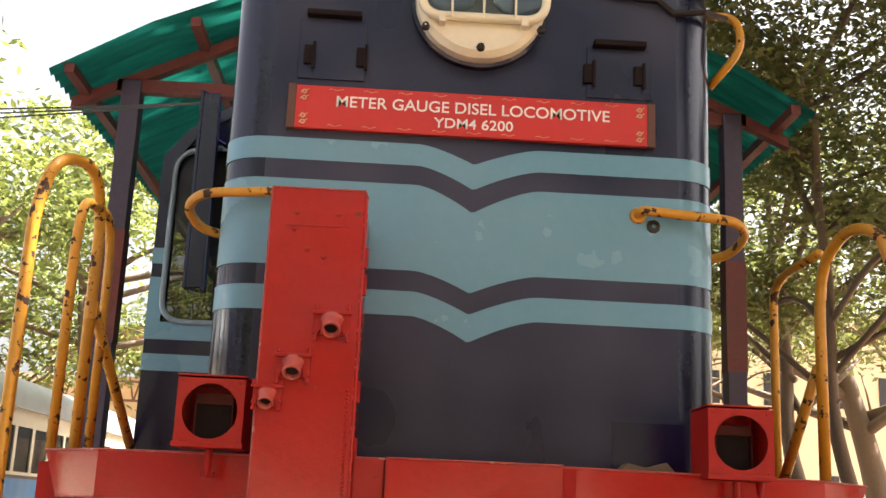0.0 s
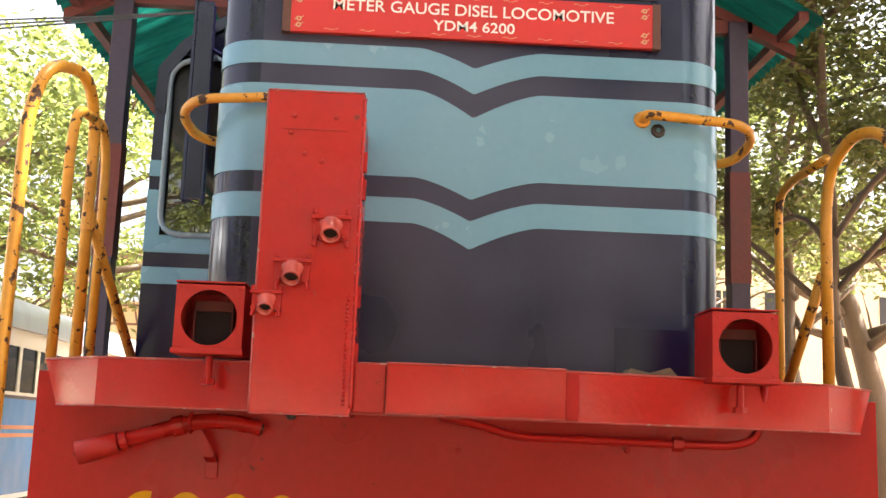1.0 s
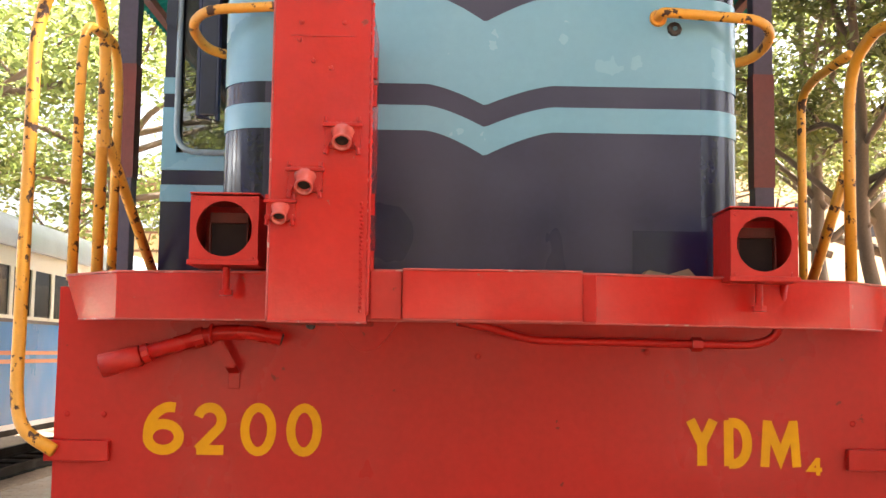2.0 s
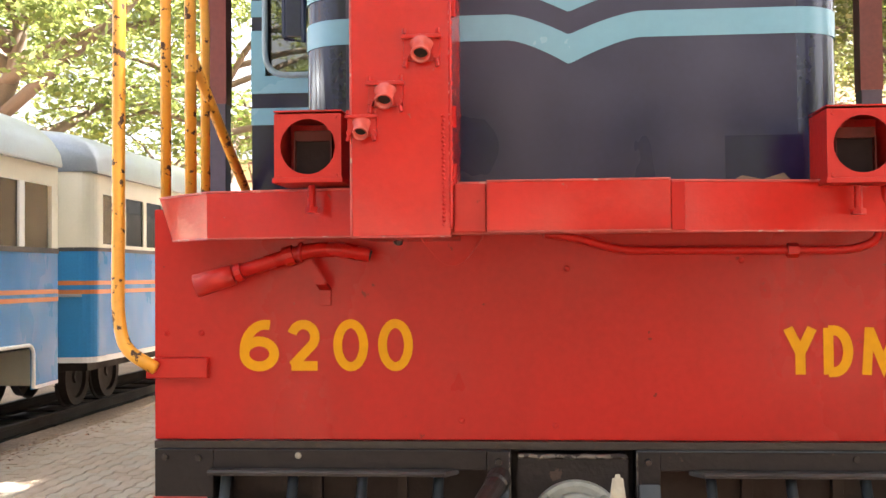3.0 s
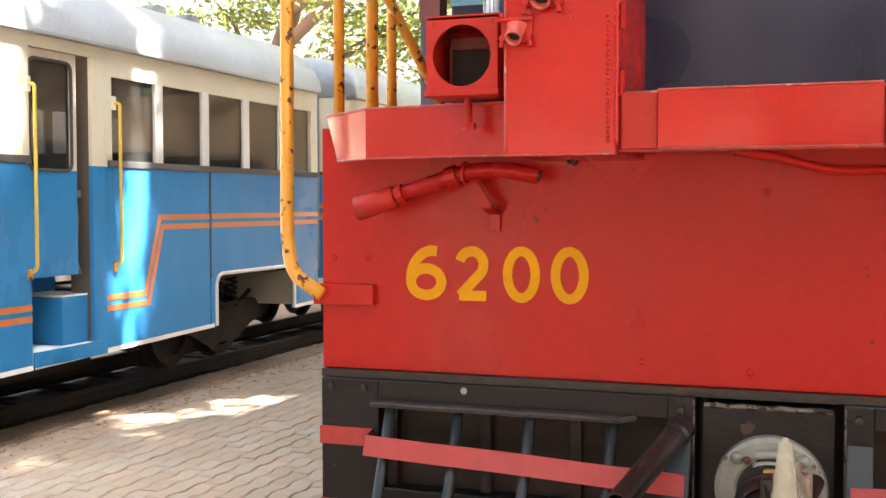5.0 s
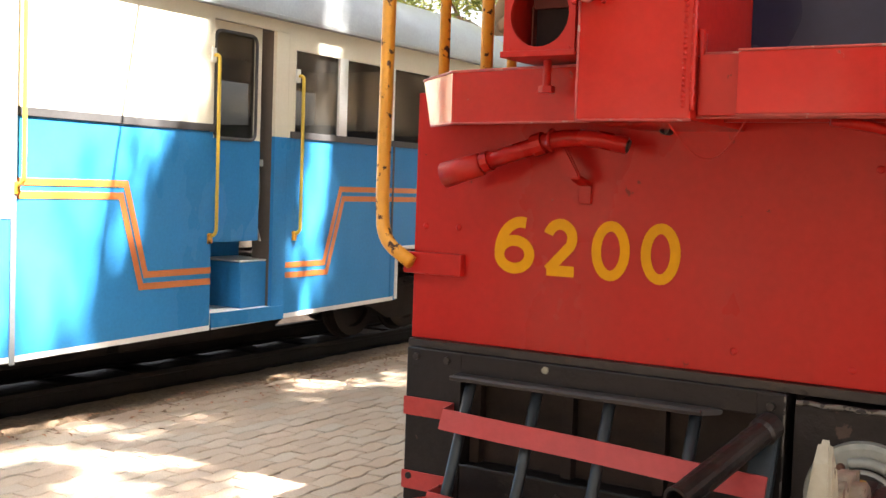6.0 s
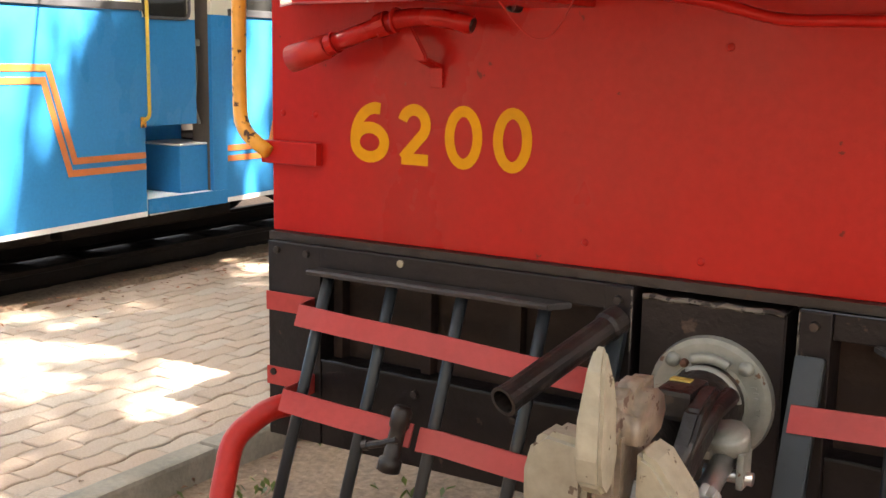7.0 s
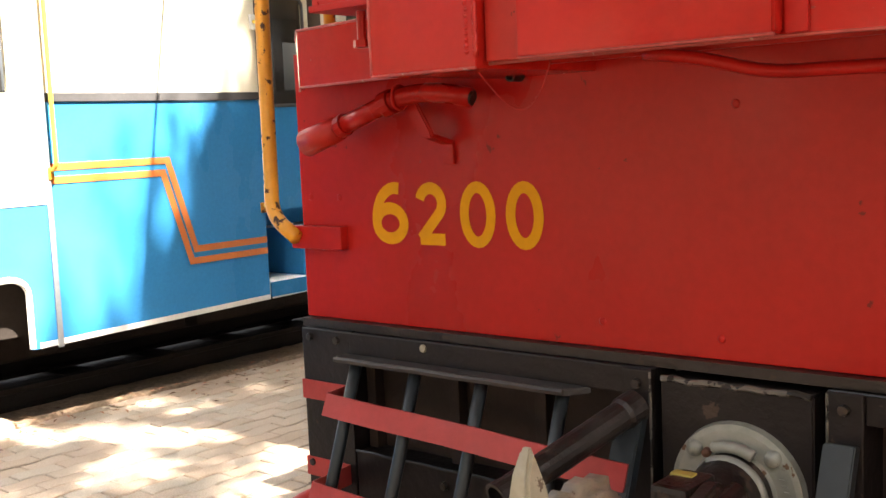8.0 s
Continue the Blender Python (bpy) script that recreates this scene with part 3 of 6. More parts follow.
def loco_nose(p):
    line = hood_line()
    bm = bmesh.new()
    levels = [(1.80, 1.0)] + [(1.9 + 0.2 * i, 1.0) for i in range(8)] + [(3.50, 1.0), (3.60, 0.985), (3.68, 0.94), (3.74, 0.86), (3.77, 0.7)]
    rings = [[bm.verts.new((x * k, y + (1 - k) * 0.5 * (y < 1), z)) for x, y in line] for z, k in levels]
    for a, b in zip(rings, rings[1:]):
        for i in range(len(line) - 1):
            bm.faces.new((a[i], a[i + 1], b[i + 1], b[i]))
    bm.faces.new(rings[-1])
    bmesh.ops.recalc_face_normals(bm, faces=bm.faces)
    nose = part("nose", bm, NAVY, p, "tall navy nose with rounded corners and turquoise wing stripes", smooth=True)
    bm = bmesh.new()
    face = [bm.verts.new(q) for q in ((-0.70, HY - 0.0012, 1.81), (0.70, HY - 0.0012, 1.81), (0.70, HY - 0.0012, 3.5), (-0.70, HY - 0.0012, 3.5))]
    bm.faces.new(face)
    part("front_sheet", bm, NAVY_FADED, nose, "faded dusty navy front sheet with reflected haze painted in")
    part("roof_cable", tube([(0.30 + 0.055 * i, HY - 0.02 + 0.10 * (i > 9) * (i - 9) / 2, 3.49 + 0.010 * (i - 6) ** 2 / 6 - 0.05 * (i > 6)) for i in range(12)], 0.012, 8), BLACK, nose, "dark cable sagging across the nose")
    off = hood_line(0.0030)
    for (t0, t1), (b0, b1) in ((STRIPES[0], STRIPES[1]), (STRIPES[2], STRIPES[3]), (STRIPES[4], STRIPES[5])):
        bm = bmesh.new()
        top = [bm.verts.new((x, y, wing(x, t0, t1))) for x, y in off]
        bot = [bm.verts.new((x, y, wing(x, b0, b1))) for x, y in off]
        for i in range(len(off) - 1):
            bm.faces.new((bot[i], bot[i + 1], top[i + 1], top[i]))
        part("stripe", bm, TURQ, nose, "turquoise painted stripe dipping to a notch", smooth=True)
    # hatches
    for x0, x1, z0, z1 in ((-0.615, -0.385, 3.125, 3.35), (0.385, 0.61, 3.115, 3.30)):
        part("hatch", box(x0, x1, HY - 0.008, HY + 0.005, z0, z1, 0.003), NAVY_FADED, nose)
        part("hatch_hood", box(x0 + 0.02, x1 - 0.02, HY - 0.04, HY, z1, z1 + 0.022, 0.006), DEEP_BROWN, nose)
        for hx in (x0 + 0.01 if x0 > 0 else x1 - 0.01, x1 - 0.04 if x0 > 0 else x0 + 0.04):
            part("hinge", box(hx - 0.022, hx + 0.016, HY - 0.02, HY, z0 + 0.05, z0 + 0.12, 0.004), DEEP_BROWN, nose)
            part("hinge_pin", tube([(hx + 0.012, HY - 0.022, z0 + 0.035), (hx + 0.012, HY - 0.022, z0 + 0.13)], 0.006, 6), DEEP_BROWN, nose)
    # hand rails at the corners
    for s in (-1, 1):
        x_in = 0.565 if s > 0 else 0.60
        pts = rounded([(s * x_in, HY, 2.700), (s * x_in, HY - 0.05, 2.706), (s * 0.90, HY - 0.035, 2.690), (s * 0.965, HY + 0.08, 2.665), (s * 0.93, HY + 0.20, 2.625), (s * 0.85, HY + 0.24, 2.615)], 0.07)
        part("grab_rail", tube(pts, 0.0165, 12), YELLOW, p, "bent yellow grab rail with chipped paint", smooth=True)
        part("rail_foot", disc((s * x_in, HY, 2.700), (0, -1, 0), 0.03, 0.026, 0.012, 14), YELLOW, nose)
    pts = rounded([(0.85, HY + 0.14, 3.52), (0.95, HY + 0.10, 3.50), (0.96, HY + 0.06, 3.36), (0.86, HY + 0.15, 3.24)], 0.08)
    part("grab_rail", tube(pts, 0.015, 10), YELLOW, p, "bent yellow grab rail with chipped paint", smooth=True)
    part("broken_bracket", lathe([(0.008, -0.012), (0.022, -0.010), (0.026, 0.0)], (0.618, HY, 2.665), (0, 1, 0), 9), GREASE, nose)
    part("patch_plate", box(0.48, 0.715, HY - 0.004, HY, 1.83, 2.005), NAVY, nose)
    part("rusty_scrap", prism([(0.46, 1.832), (0.50, 1.868), (0.56, 1.856), (0.62, 1.874), (0.66, 1.832)], "y", HY - 0.16, HY - 0.08), paint("rusty_scrap", (0.16, 0.12, 0.08), 0.9, bump=0.6), p)
    # twin headlight in a cream housing
    c = (0.004, HY, 3.430)
    hl = part("headlight", lathe([(0.240, 0.0), (0.240, -0.035), (0.228, -0.040), (0.0, -0.040)], c, (0, 1, 0), 44), NAVY, p, "round twin headlight with cream surround")
    part("housing", lathe([(0.228, -0.040), (0.226, -0.080), (0.206, -0.100), (0.0, -0.100)], c, (0, 1, 0), 44), CREAM, hl, "cream lamp housing")
    rim = rounded([(-0.20, 3.48, 0), (-0.20, 3.335, 0), (0.224, 3.335, 0), (0.224, 3.56, 0), (-0.20, 3.56, 0), (-0.20, 3.48, 0)], 0.075, 6)
    part("glass_frame", tube([(q.x, HY - 0.118, q.y) for q in rim], 0.016, 10), CREAM, hl, smooth=True)
    part("lamp_glass", box(-0.19, 0.214, HY - 0.122, HY - 0.114, 3.345, 3.55), LAMP_GLASS, hl).visible_shadow = False
    silver = paint("reflector_silver", (0.7, 0.7, 0.66), 0.12, metal=1.0, var=0.05, bump=0)
    for dx in (-0.10, 0.122):
        part("reflector", lathe([(0.09, -0.112), (0.065, -0.104), (0.0, -0.101)], (dx, HY, 3.435), (0, 1, 0), 24), silver, hl, smooth=True)
    for dx in (-0.098, 0.010, 0.118):
        part("guard_bar", tube([(dx, HY - 0.132, 3.325), (dx, HY - 0.132, 3.56)], 0.0045, 6), CREAM, hl)
    for dx in (-0.13, 0.15):
        part("clip", box(dx - 0.012, dx + 0.012, HY - 0.14, HY - 0.10, 3.305, 3.335, 0.002), CREAM, hl)
    for x, z in ((0.005, 3.235), (-0.185, 3.30), (0.21, 3.31)):
        part("latch", lathe([(0.004, -0.02), (0.012, -0.016), (0.016, 0.0)], (x, HY - 0.098, z), (0, 1, 0), 8), GREASE, hl)
    # name board
    board = part("name_board", box(-0.636, 0.617, HY - 0.030, HY - 0.004, 2.938, 3.092, 0.004), paint("board_red", (0.55, 0.022, 0.016), 0.45, var=0.08, bump=0.05), p, "red name board with white lettering and gold border")
    wht = paint("board_white", (0.80, 0.76, 0.70), 0.5, var=0.05)
    gold = paint("board_gold", (0.58, 0.38, 0.20), 0.45)
    lettering("METER GAUGE DISEL LOCOMOTIVE", -0.473, 0.461, 3.018, 3.058, HY - 0.0305, wht, board, 0.008, depth=0.0015)
    lettering("YDM4 6200", -0.140, 0.130, 2.964, 3.000, HY - 0.0305, wht, board, 0.010, depth=0.0015)
    brown = paint("brown_strip", (0.10, 0.035, 0.02), 0.5)
    for x0, x1 in ((-0.638, -0.610), (0.592, 0.619)):
        part("end_strip", box(x0, x1, HY - 0.033, HY - 0.003, 2.936, 3.094, 0.002), brown, board)
    for z in (2.950, 3.078):
        for i in range(9):
            x = -0.50 + i * 0.118
            part("ornament", tube([(x + 0.008 * k, HY - 0.032, z + 0.003 * math.sin(k * 1.4)) for k in range(7)], 0.0009, 4), gold, board)
    for sx in (-0.583, 0.565):
        for z in (2.960, 2.982, 3.046, 3.068):
            part("ornament", lathe([(0.004, -0.002), (0.008, -0.002), (0.009, 0.0)], (sx, HY - 0.0305, z), (0, 1, 0), 8), gold, board)
            part("ornament", tube([(sx - 0.013, HY - 0.032, z - 0.005), (sx - 0.004, HY - 0.032, z + 0.007), (sx + 0.006, HY - 0.032, z + 0.002), (sx + 0.015, HY - 0.032, z + 0.009)], 0.0018, 4), gold, board)


def loco_cab(p):
    y0, y1, W = ROOF_Y, 4.0, 1.306
    outer = [(W, 3.002), (1.30, 3.182), (1.20, 3.312), (0.95, 3.482), (0.5, 3.722)]
    roof = [(-x, z) for x, z in outer] + [(0.6, 3.722)]
    cab = part("cab", prism([(-W, 1.8)] + roof + [(0.6, 1.8)], "y", y1 - 0.06, y1), NAVY, p, "navy driver's cab with turquoise bands")
    part("cab_roof", prism(roof + [(x * 0.965, z - 0.03) for x, z in roof[::-1]], "y", y0 - 0.02, y1), NAVY, cab)
    part("side_wall", box(0.56, 0.60, y0 + 0.05, y1 - 0.06, 1.8, 3.702), NAVY, cab)
    for s in (-1,):
        def wall(xa, xb, za, zb, mat=NAVY, d=0.0, nm="cab_panel"):
            a, b = sorted((s * xa, s * xb))
            part(nm, box(a, b, y0 - d, y0 + 0.05, za, zb), mat, cab)
        wall(W, 1.247, 1.80, 3.032)
        wall(1.247, 0.84, 1.80, 2.442)
        gable = [(s * 1.247, 3.182), (s * 1.30, 3.162), (s * 1.20, 3.307), (s * 0.95, 3.472), (s * 0.84, 3.532), (s * 0.84, 3.242), (s * 1.20, 3.242)]
        part("cab_panel", prism(gable, "y", y0, y0 + 0.05), NAVY, cab)
        part("cab_panel", prism([(s * W, 3.032), (s * 1.30, 3.172), (s * 1.247, 3.182), (s * 1.247, 3.032)], "y", y0, y0 + 0.05), NAVY, cab)
        a, b = sorted((s * W, s * 1.267))
        part("side_wall", box(a, b, y0 + 0.05, y1 - 0.06, 1.8, 2.432), NAVY, cab)
        part("side_wall", box(a, b, y0 + 0.05, y0 + 0.20, 2.432, 3.032), NAVY, cab)
        part("side_wall", box(a, b, y1 - 0.3, y1 - 0.06, 2.432, 3.032), NAVY, cab)
        loop = rounded([(s * 1.05, 3.237, 0), (s * 1.247, 3.207, 0), (s * 1.247, 2.444, 0), (s * 0.85, 2.444, 0), (s * 0.85, 3.237, 0), (s * 1.05, 3.237, 0)], 0.10, 6)
        part("window_frame", tube([(q.x, y0 - 0.006, q.y) for q in loop], 0.013, 8), PALE_FRAME, cab, smooth=True)
        a, b = sorted((s * 1.27, s * 0.85))
        part("window_pane", box(a, b, y0 + 0.02, y0 + 0.026, 2.444, 3.232), GLASS, cab).visible_shadow = False
        for za, zb in ((2.697, 2.767), (2.442, 2.637)):
            wall(W + 0.002, 1.247, za, zb, TURQ, 0.004, "stripe")
        for za, zb in ((2.367, 2.442), (2.232, 2.304)):
            wall(W + 0.002, 0.84, za, zb, TURQ, 0.004, "stripe")
    part("window_shield", box(-1.115, -1.045, 1.02, 1.035, 2.562, 3.422, 0.006), NAVY, cab, "narrow dark swing-out side shield")
    part("shield_frame", tube([(-1.12, 1.03, 2.562), (-1.12, 1.03, 3.432), (-1.05, 1.03, 3.402), (-1.04, 1.03, 2.542), (-1.12, 1.03, 2.562)], 0.012, 6), NAVY, cab)
    part("shield_arm", tube([(-1.08, 1.03, 2.732), (-1.0, y0 + 0.01, 2.732)], 0.01, 6), NAVY, cab)
    part("shield_arm", tube([(-1.08, 1.03, 3.232), (-1.0, y0 + 0.01, 3.232)], 0.01, 6), NAVY, cab)
    part("back_body", prism([(-0.95, 1.8), (-0.95, 2.282), (-0.6, 2.362), (0.6, 2.362), (0.95, 2.282), (0.95, 1.8)], "y", y1, 13.0), NAVY, p, "long navy rear hood")
    part("underframe", box(-1.28, 1.28, 0.10, 13.2, 1.25, 1.80), DARK, p)
    part("bogie", box(-1.0, 1.0, 1.6, 4.6, 0.25, 1.2, 0.05), DARK, p)


def loco_rails(p):
    X = -1.337
    a = rounded([(-1.300, -0.004, 1.297), (-1.405, 0.004, 1.355), (-1.437, 0.035, 1.46), (-1.435, 0.045, 2.62), (-1.41, 0.12, 2.82), (-1.345, 0.36, 2.865), (X, 0.47, 2.70), (X, 0.475, 1.83)], 0.13, 7)
    part("handrail", tube(a, 0.021, 14), YELLOW, p, "tall yellow tubular handrail with chipped paint", smooth=True)
    part("handrail", tube(rounded([(X, 0.205, 1.83), (X, 0.205, 2.57), (X, 0.25, 2.705), (X, 0.58, 2.735), (X, 0.650, 2.60), (X, 0.650, 1.83)], 0.10, 7), 0.0175, 12), YELLOW, p, "yellow tubular handrail", smooth=True)
    part("brace", tube([(X + 0.012, 0.47, 2.36), (X + 0.02, 1.36, 1.83)], 0.0205, 10), YELLOW, p, smooth=True)
    part("brace_weld", tube([(X + 0.005, 0.47, 2.32), (X + 0.005, 0.47, 2.385)], 0.026, 10), YELLOW, p)
    part("rail_clip", box(-1.338, -1.140, 0.012, 0.04, 1.264, 1.328, 0.004), RED, p)
    b = rounded([(1.300, -0.004, 1.297), (1.425, 0.004, 1.355), (1.458, 0.035, 1.46), (1.456, 0.045, 2.48), (1.42, 0.12, 2.715), (1.365, 0.25, 2.75), (-X, 0.41, 2.66), (-X, 0.46, 2.50), (-X, 0.465, 1.83)], 0.12, 7)
    part("handrail", tube(b, 0.021, 14), YELLOW, p, "tall yellow tubular handrail with chipped paint", smooth=True)
    part("handrail", tube(rounded([(-X, 0.44, 2.70), (-X, 0.80, 2.70), (-X, 0.955, 2.665), (-X, 0.955, 2.45), (-X, 0.96, 1.83)], 0.09, 6), 0.0175, 12), YELLOW, p, "yellow tubular handrail", smooth=True)
    part("brace", tube([(-X - 0.012, 0.47, 2.27), (-X - 0.02, 0.88, 1.83)], 0.0205, 10), YELLOW, p, smooth=True)
    part("rail_clip", box(1.140, 1.338, 0.012, 0.04, 1.264, 1.328, 0.004), RED, p)
    # capped hose under the deck
    hose = part("hose_stub", bevelled(tube([(-1.142, -0.09, 1.556), (-1.085, -0.087, 1.573), (-1.028, -0.085, 1.590)], 0.036, 14, 0.032), 0.006), RED_WORN, p, "red painted hose end lying on the front plate", smooth=True)
    part("hose_pipe", tube(rounded([(-1.04, -0.085, 1.587), (-0.88, -0.08, 1.638), (-0.80, -0.08, 1.662), (-0.70, -0.075, 1.664), (-0.612, -0.06, 1.645)], 0.06), 0.023, 12), RED, hose, smooth=True)
    part("hose_collar", tube([(-1.02, -0.085, 1.593), (-1.00, -0.085, 1.600)], 0.029, 12), RED, hose)
    part("hose_collar", tube([(-0.87, -0.08, 1.641), (-0.84, -0.08, 1.650)], 0.031, 12), RED, hose)
    part("hose_mouth", tube([(-0.614, -0.0605, 1.6455), (-0.607, -0.059, 1.6435)], 0.017, 10), GREASE, hose)
    arm = bevelled(prism([(-0.845, 1.640), (-0.800, 1.652), (-0.752, 1.572), (-0.748, 1.556), (-0.784, 1.556), (-0.790, 1.572)], "y", -0.048, -0.034), 0.004)
    part("hose_bracket", arm, RED, hose, "bent red steel bracket")
    part("bracket_band", tube([(-0.818, -0.08 + 0.027 * math.cos(t), 1.656 + 0.027 * math.sin(t)) for t in [math.pi * i / 8 for i in range(17)]], 0.006, 6), RED, hose)
    part("bracket_bend", bevelled(prism([(-0.048, 1.560), (-0.034, 1.566), (0.036, 1.548), (0.036, 1.536)], "x", -0.784, -0.748), 0.002), RED, hose)
    part("bracket_tab", box(-0.784, -0.748, 0.028, 0.039, 1.490, 1.548, 0.002), RED, hose)
    part("pipe_end", lathe([(0.0, 0.02), (0.010, 0.02), (0.011, 0.0), (0.014, 0.0), (0.014, 0.04)], (-0.530, -0.020, 1.690), (0, 1, 0), 14), GREASE, p, "dark open pipe end under the deck")
    part("wire_loop", tube([(-0.440 + 0.19 * t, -0.26 + 0.03 * math.sin(t * 3.1), 1.70 - 0.092 * math.sin(t * math.pi)) for t in [i / 16 for i in range(17)]], 0.0017, 5), RED_WORN, p, "thin wire hanging in a loop")
    part("conduit", tube(rounded([(-0.08, -0.20, 1.70), (0.02, -0.17, 1.685), (0.14, -0.15, 1.650), (0.62, -0.15, 1.645), (0.80, -0.15, 1.645), (0.87, -0.155, 1.67), (0.875, -0.21, 1.83)], 0.05), 0.0125, 10), RED, p, "thin red conduit pipe along the beam", smooth=True)
    part("conduit_joint", disc((0.615, -0.15, 1.645), (1, 0, 0), 0.022, 0.022, 0.03, 6), RED, p)


def loco_pilot(p):
    """The black lower plate with its recessed bays, the sloping guard of tubes, and the coupling."""
    plate = part("lower_plate", box(-1.305, 1.305, 0.098, 0.12, 0.47, 1.062), BLACK, p, "black sooty lower plate")
    part("plate_seam", box(-1.31, 1.31, 0.012, 0.06, 1.046, 1.069), GREASE, plate)
    part("coupling_plate", bevelled(box(-0.168, 0.165, -0.012, 0.097, 0.50, 1.030), 0.004), BLACK, plate, "sooty plate behind the coupling")
    part("plate_ridge", tube([(-0.165 + 0.0327 * i, -0.012 + 0.002 * math.sin(i * 1.7), 1.029 + 0.0025 * math.sin(i * 2.3)) for i in range(11)], 0.007, 7), WORN_IRON, plate, "rough weld along the plate's top")
    for s in (-1, 1):
        def span(a, b):
            return min(s * a, s * b), max(s * a, s * b)
        lo, hi = span(1.118, 1.305)
        part("end_sheet", box(lo, hi, 0.0, 0.097, 0.47, 1.044, 0.003), BLACK, plate)
        lo, hi = span(0.262, 1.116)
        part("upper_angle", box(lo, hi, -0.004, 0.097, 0.984, 1.043, 0.003), BLACK, plate)
        part("toe_sheet", box(lo, hi, 0.004, 0.097, 0.47, 0.716, 0.003), BLACK, plate)
        # lighter steel line drawn as the highlight on the sheet's top edge
        part("toe_highlight", tube([(lo + (hi - lo) * i / 14, 0.004, 0.717 + 0.0015 * math.sin(i * 2.1)) for i in range(15)], 0.0045, 6), TUBE, plate)
        part("recess_panel", box(lo, hi, 0.088, 0.0975, 0.717, 0.983), RUST_DARK, plate, "dark rust-brown panel set back in the bay")
        for x in (1.095, 0.80, 0.53):
            part("bay_rib", box(s * x - 0.016, s * x + 0.016, 0.052, 0.087, 0.718, 0.982, 0.002), RUST_DARK, plate)
        lo, hi = span(0.190, 0.261)
        part("side_strap", box(lo, hi, -0.014, 0.097, 0.47, 1.044, 0.004), BLACK, plate)
        part("strap_edge", tube([(s * 0.192, -0.014, 1.040), (s * 0.192, -0.0145, 0.90), (s * 0.192, -0.014, 0.50)], 0.003, 5), WORN_IRON, plate)
        part("angle_edge", tube([(s * (0.192 + 0.1 * i), -0.005 - 0.001 * (i % 2), 1.044) for i in range(12)], 0.0028, 5), TUBE, plate)
    # the cream one at x = -0.847 stands for a hole with light behind it
    for x, z in ((-1.271, 1.020), (-1.165, 1.018), (-0.847, 1.027), (-0.225, 1.012), (-0.80, 0.675), (-0.50, 0.66), (-1.285, 0.66), (0.225, 1.012), (0.84, 1.022), (1.17, 1.02)):
        part("bolt", lathe([(0.0, -0.013), (0.010, -0.012), (0.012, -0.001)], (x, -0.013 if abs(x) < 0.26 else 0.003, z), (0, 1, 0), 9), CREAM_IRON if x == -0.847 else GREASE, plate)
    for s in (-1, 1):
        plan = [(s * 1.122, -0.005), (s * 1.122, -0.055), (s * 0.385, -0.060), (s * 0.345, -0.005)]
        ledge = part("guard_ledge", bevelled(prism(plan, "z", 0.972, 0.988), 0.003), LEDGE, p, "dark angle-iron ledge over the guard")
        part("ledge_edge", tube([(s * (1.120 - 0.0735 * i), -0.0555 - 0.0005 * i, 0.981 + 0.0012 * math.sin(i * 1.9)) for i in range(11)], 0.0075, 6), LEDGE, ledge, "worn grey front edge")
        part("end_tube", bevelled(prism([(-0.016, 0.945), (-0.045, 0.952), (-0.31, 0.33), (-0.27, 0.33)], "x", *sorted((s * 0.195, s * 0.257))), 0.003), TUBE, p, "flat steel end bar of the guard")
        for k, x in enumerate((1.067, 0.857, 0.642, 0.408)):
            top, bot = Vector((s * x, -0.027, 0.970)), Vector((s * (x + 0.025), -0.255, 0.30))
            mid = Vector((s * (x + 0.006), -0.100 - 0.005 * (k % 2), 0.760 - 0.02 * (k % 2)))
            part("guard_tube", tube(rounded([top, mid, bot], 0.03, 3), 0.0165, 10), TUBE, p, "dark steel guard tube", smooth=True)
        # two red straps, their outer ends bent back to the plate and their inner ends lower
        for z_out, z_in, y, cut in ((0.870, 0.827, -0.104, None), (0.648, 0.603, -0.172, (0.700, 0.676))):
            at = lambda u: z_in + (z_out - z_in) * min(1.0, (abs(u) - 0.2) / 0.92)
            runs = [[(1.31, -0.004), (1.135, -0.004), (1.118, y)] + [(1.118 - 0.1 * i, y - 0.004 * math.sin(i * 1.1)) for i in range(1, 9)] + [(0.205, y)]]
            if cut and s < 0:
                runs = [runs[0][:6] + [(cut[0], y)], [(cut[1], y - 0.006)] + [q for q in runs[0] if q[0] < cut[1] - 0.03]]
            for run in runs:
                rows, strap = [], bmesh.new()
                for k, (u, w) in enumerate(run):
                    a, b = Vector(run[max(0, k - 1)]), Vector(run[min(len(run) - 1, k + 1)])
                    d = (b - a).normalized() * 0.006
                    nx, ny = -d.y, d.x
                    lean = 0.012 if w < -0.05 else 0.0
                    rows.append([strap.verts.new(q) for q in ((s * u, w - lean, at(u) - 0.027), (s * u, w + lean, at(u) + 0.027), (s * (u + nx), w + lean + abs(ny), at(u) + 0.027), (s * (u + nx), w - lean + abs(ny), at(u) - 0.027))])
                for q, r in zip(rows, rows[1:]):
                    for k in range(4):
                        strap.faces.new((q[k], q[(k + 1) % 4], r[(k + 1) % 4], r[k]))
                strap.faces.new(rows[0])
                strap.faces.new(rows[-1])
                bmesh.ops.recalc_face_normals(strap, faces=strap.faces)
                part("guard_strap", strap, STRAP_RED, p, "flat red strap across the guard tubes")
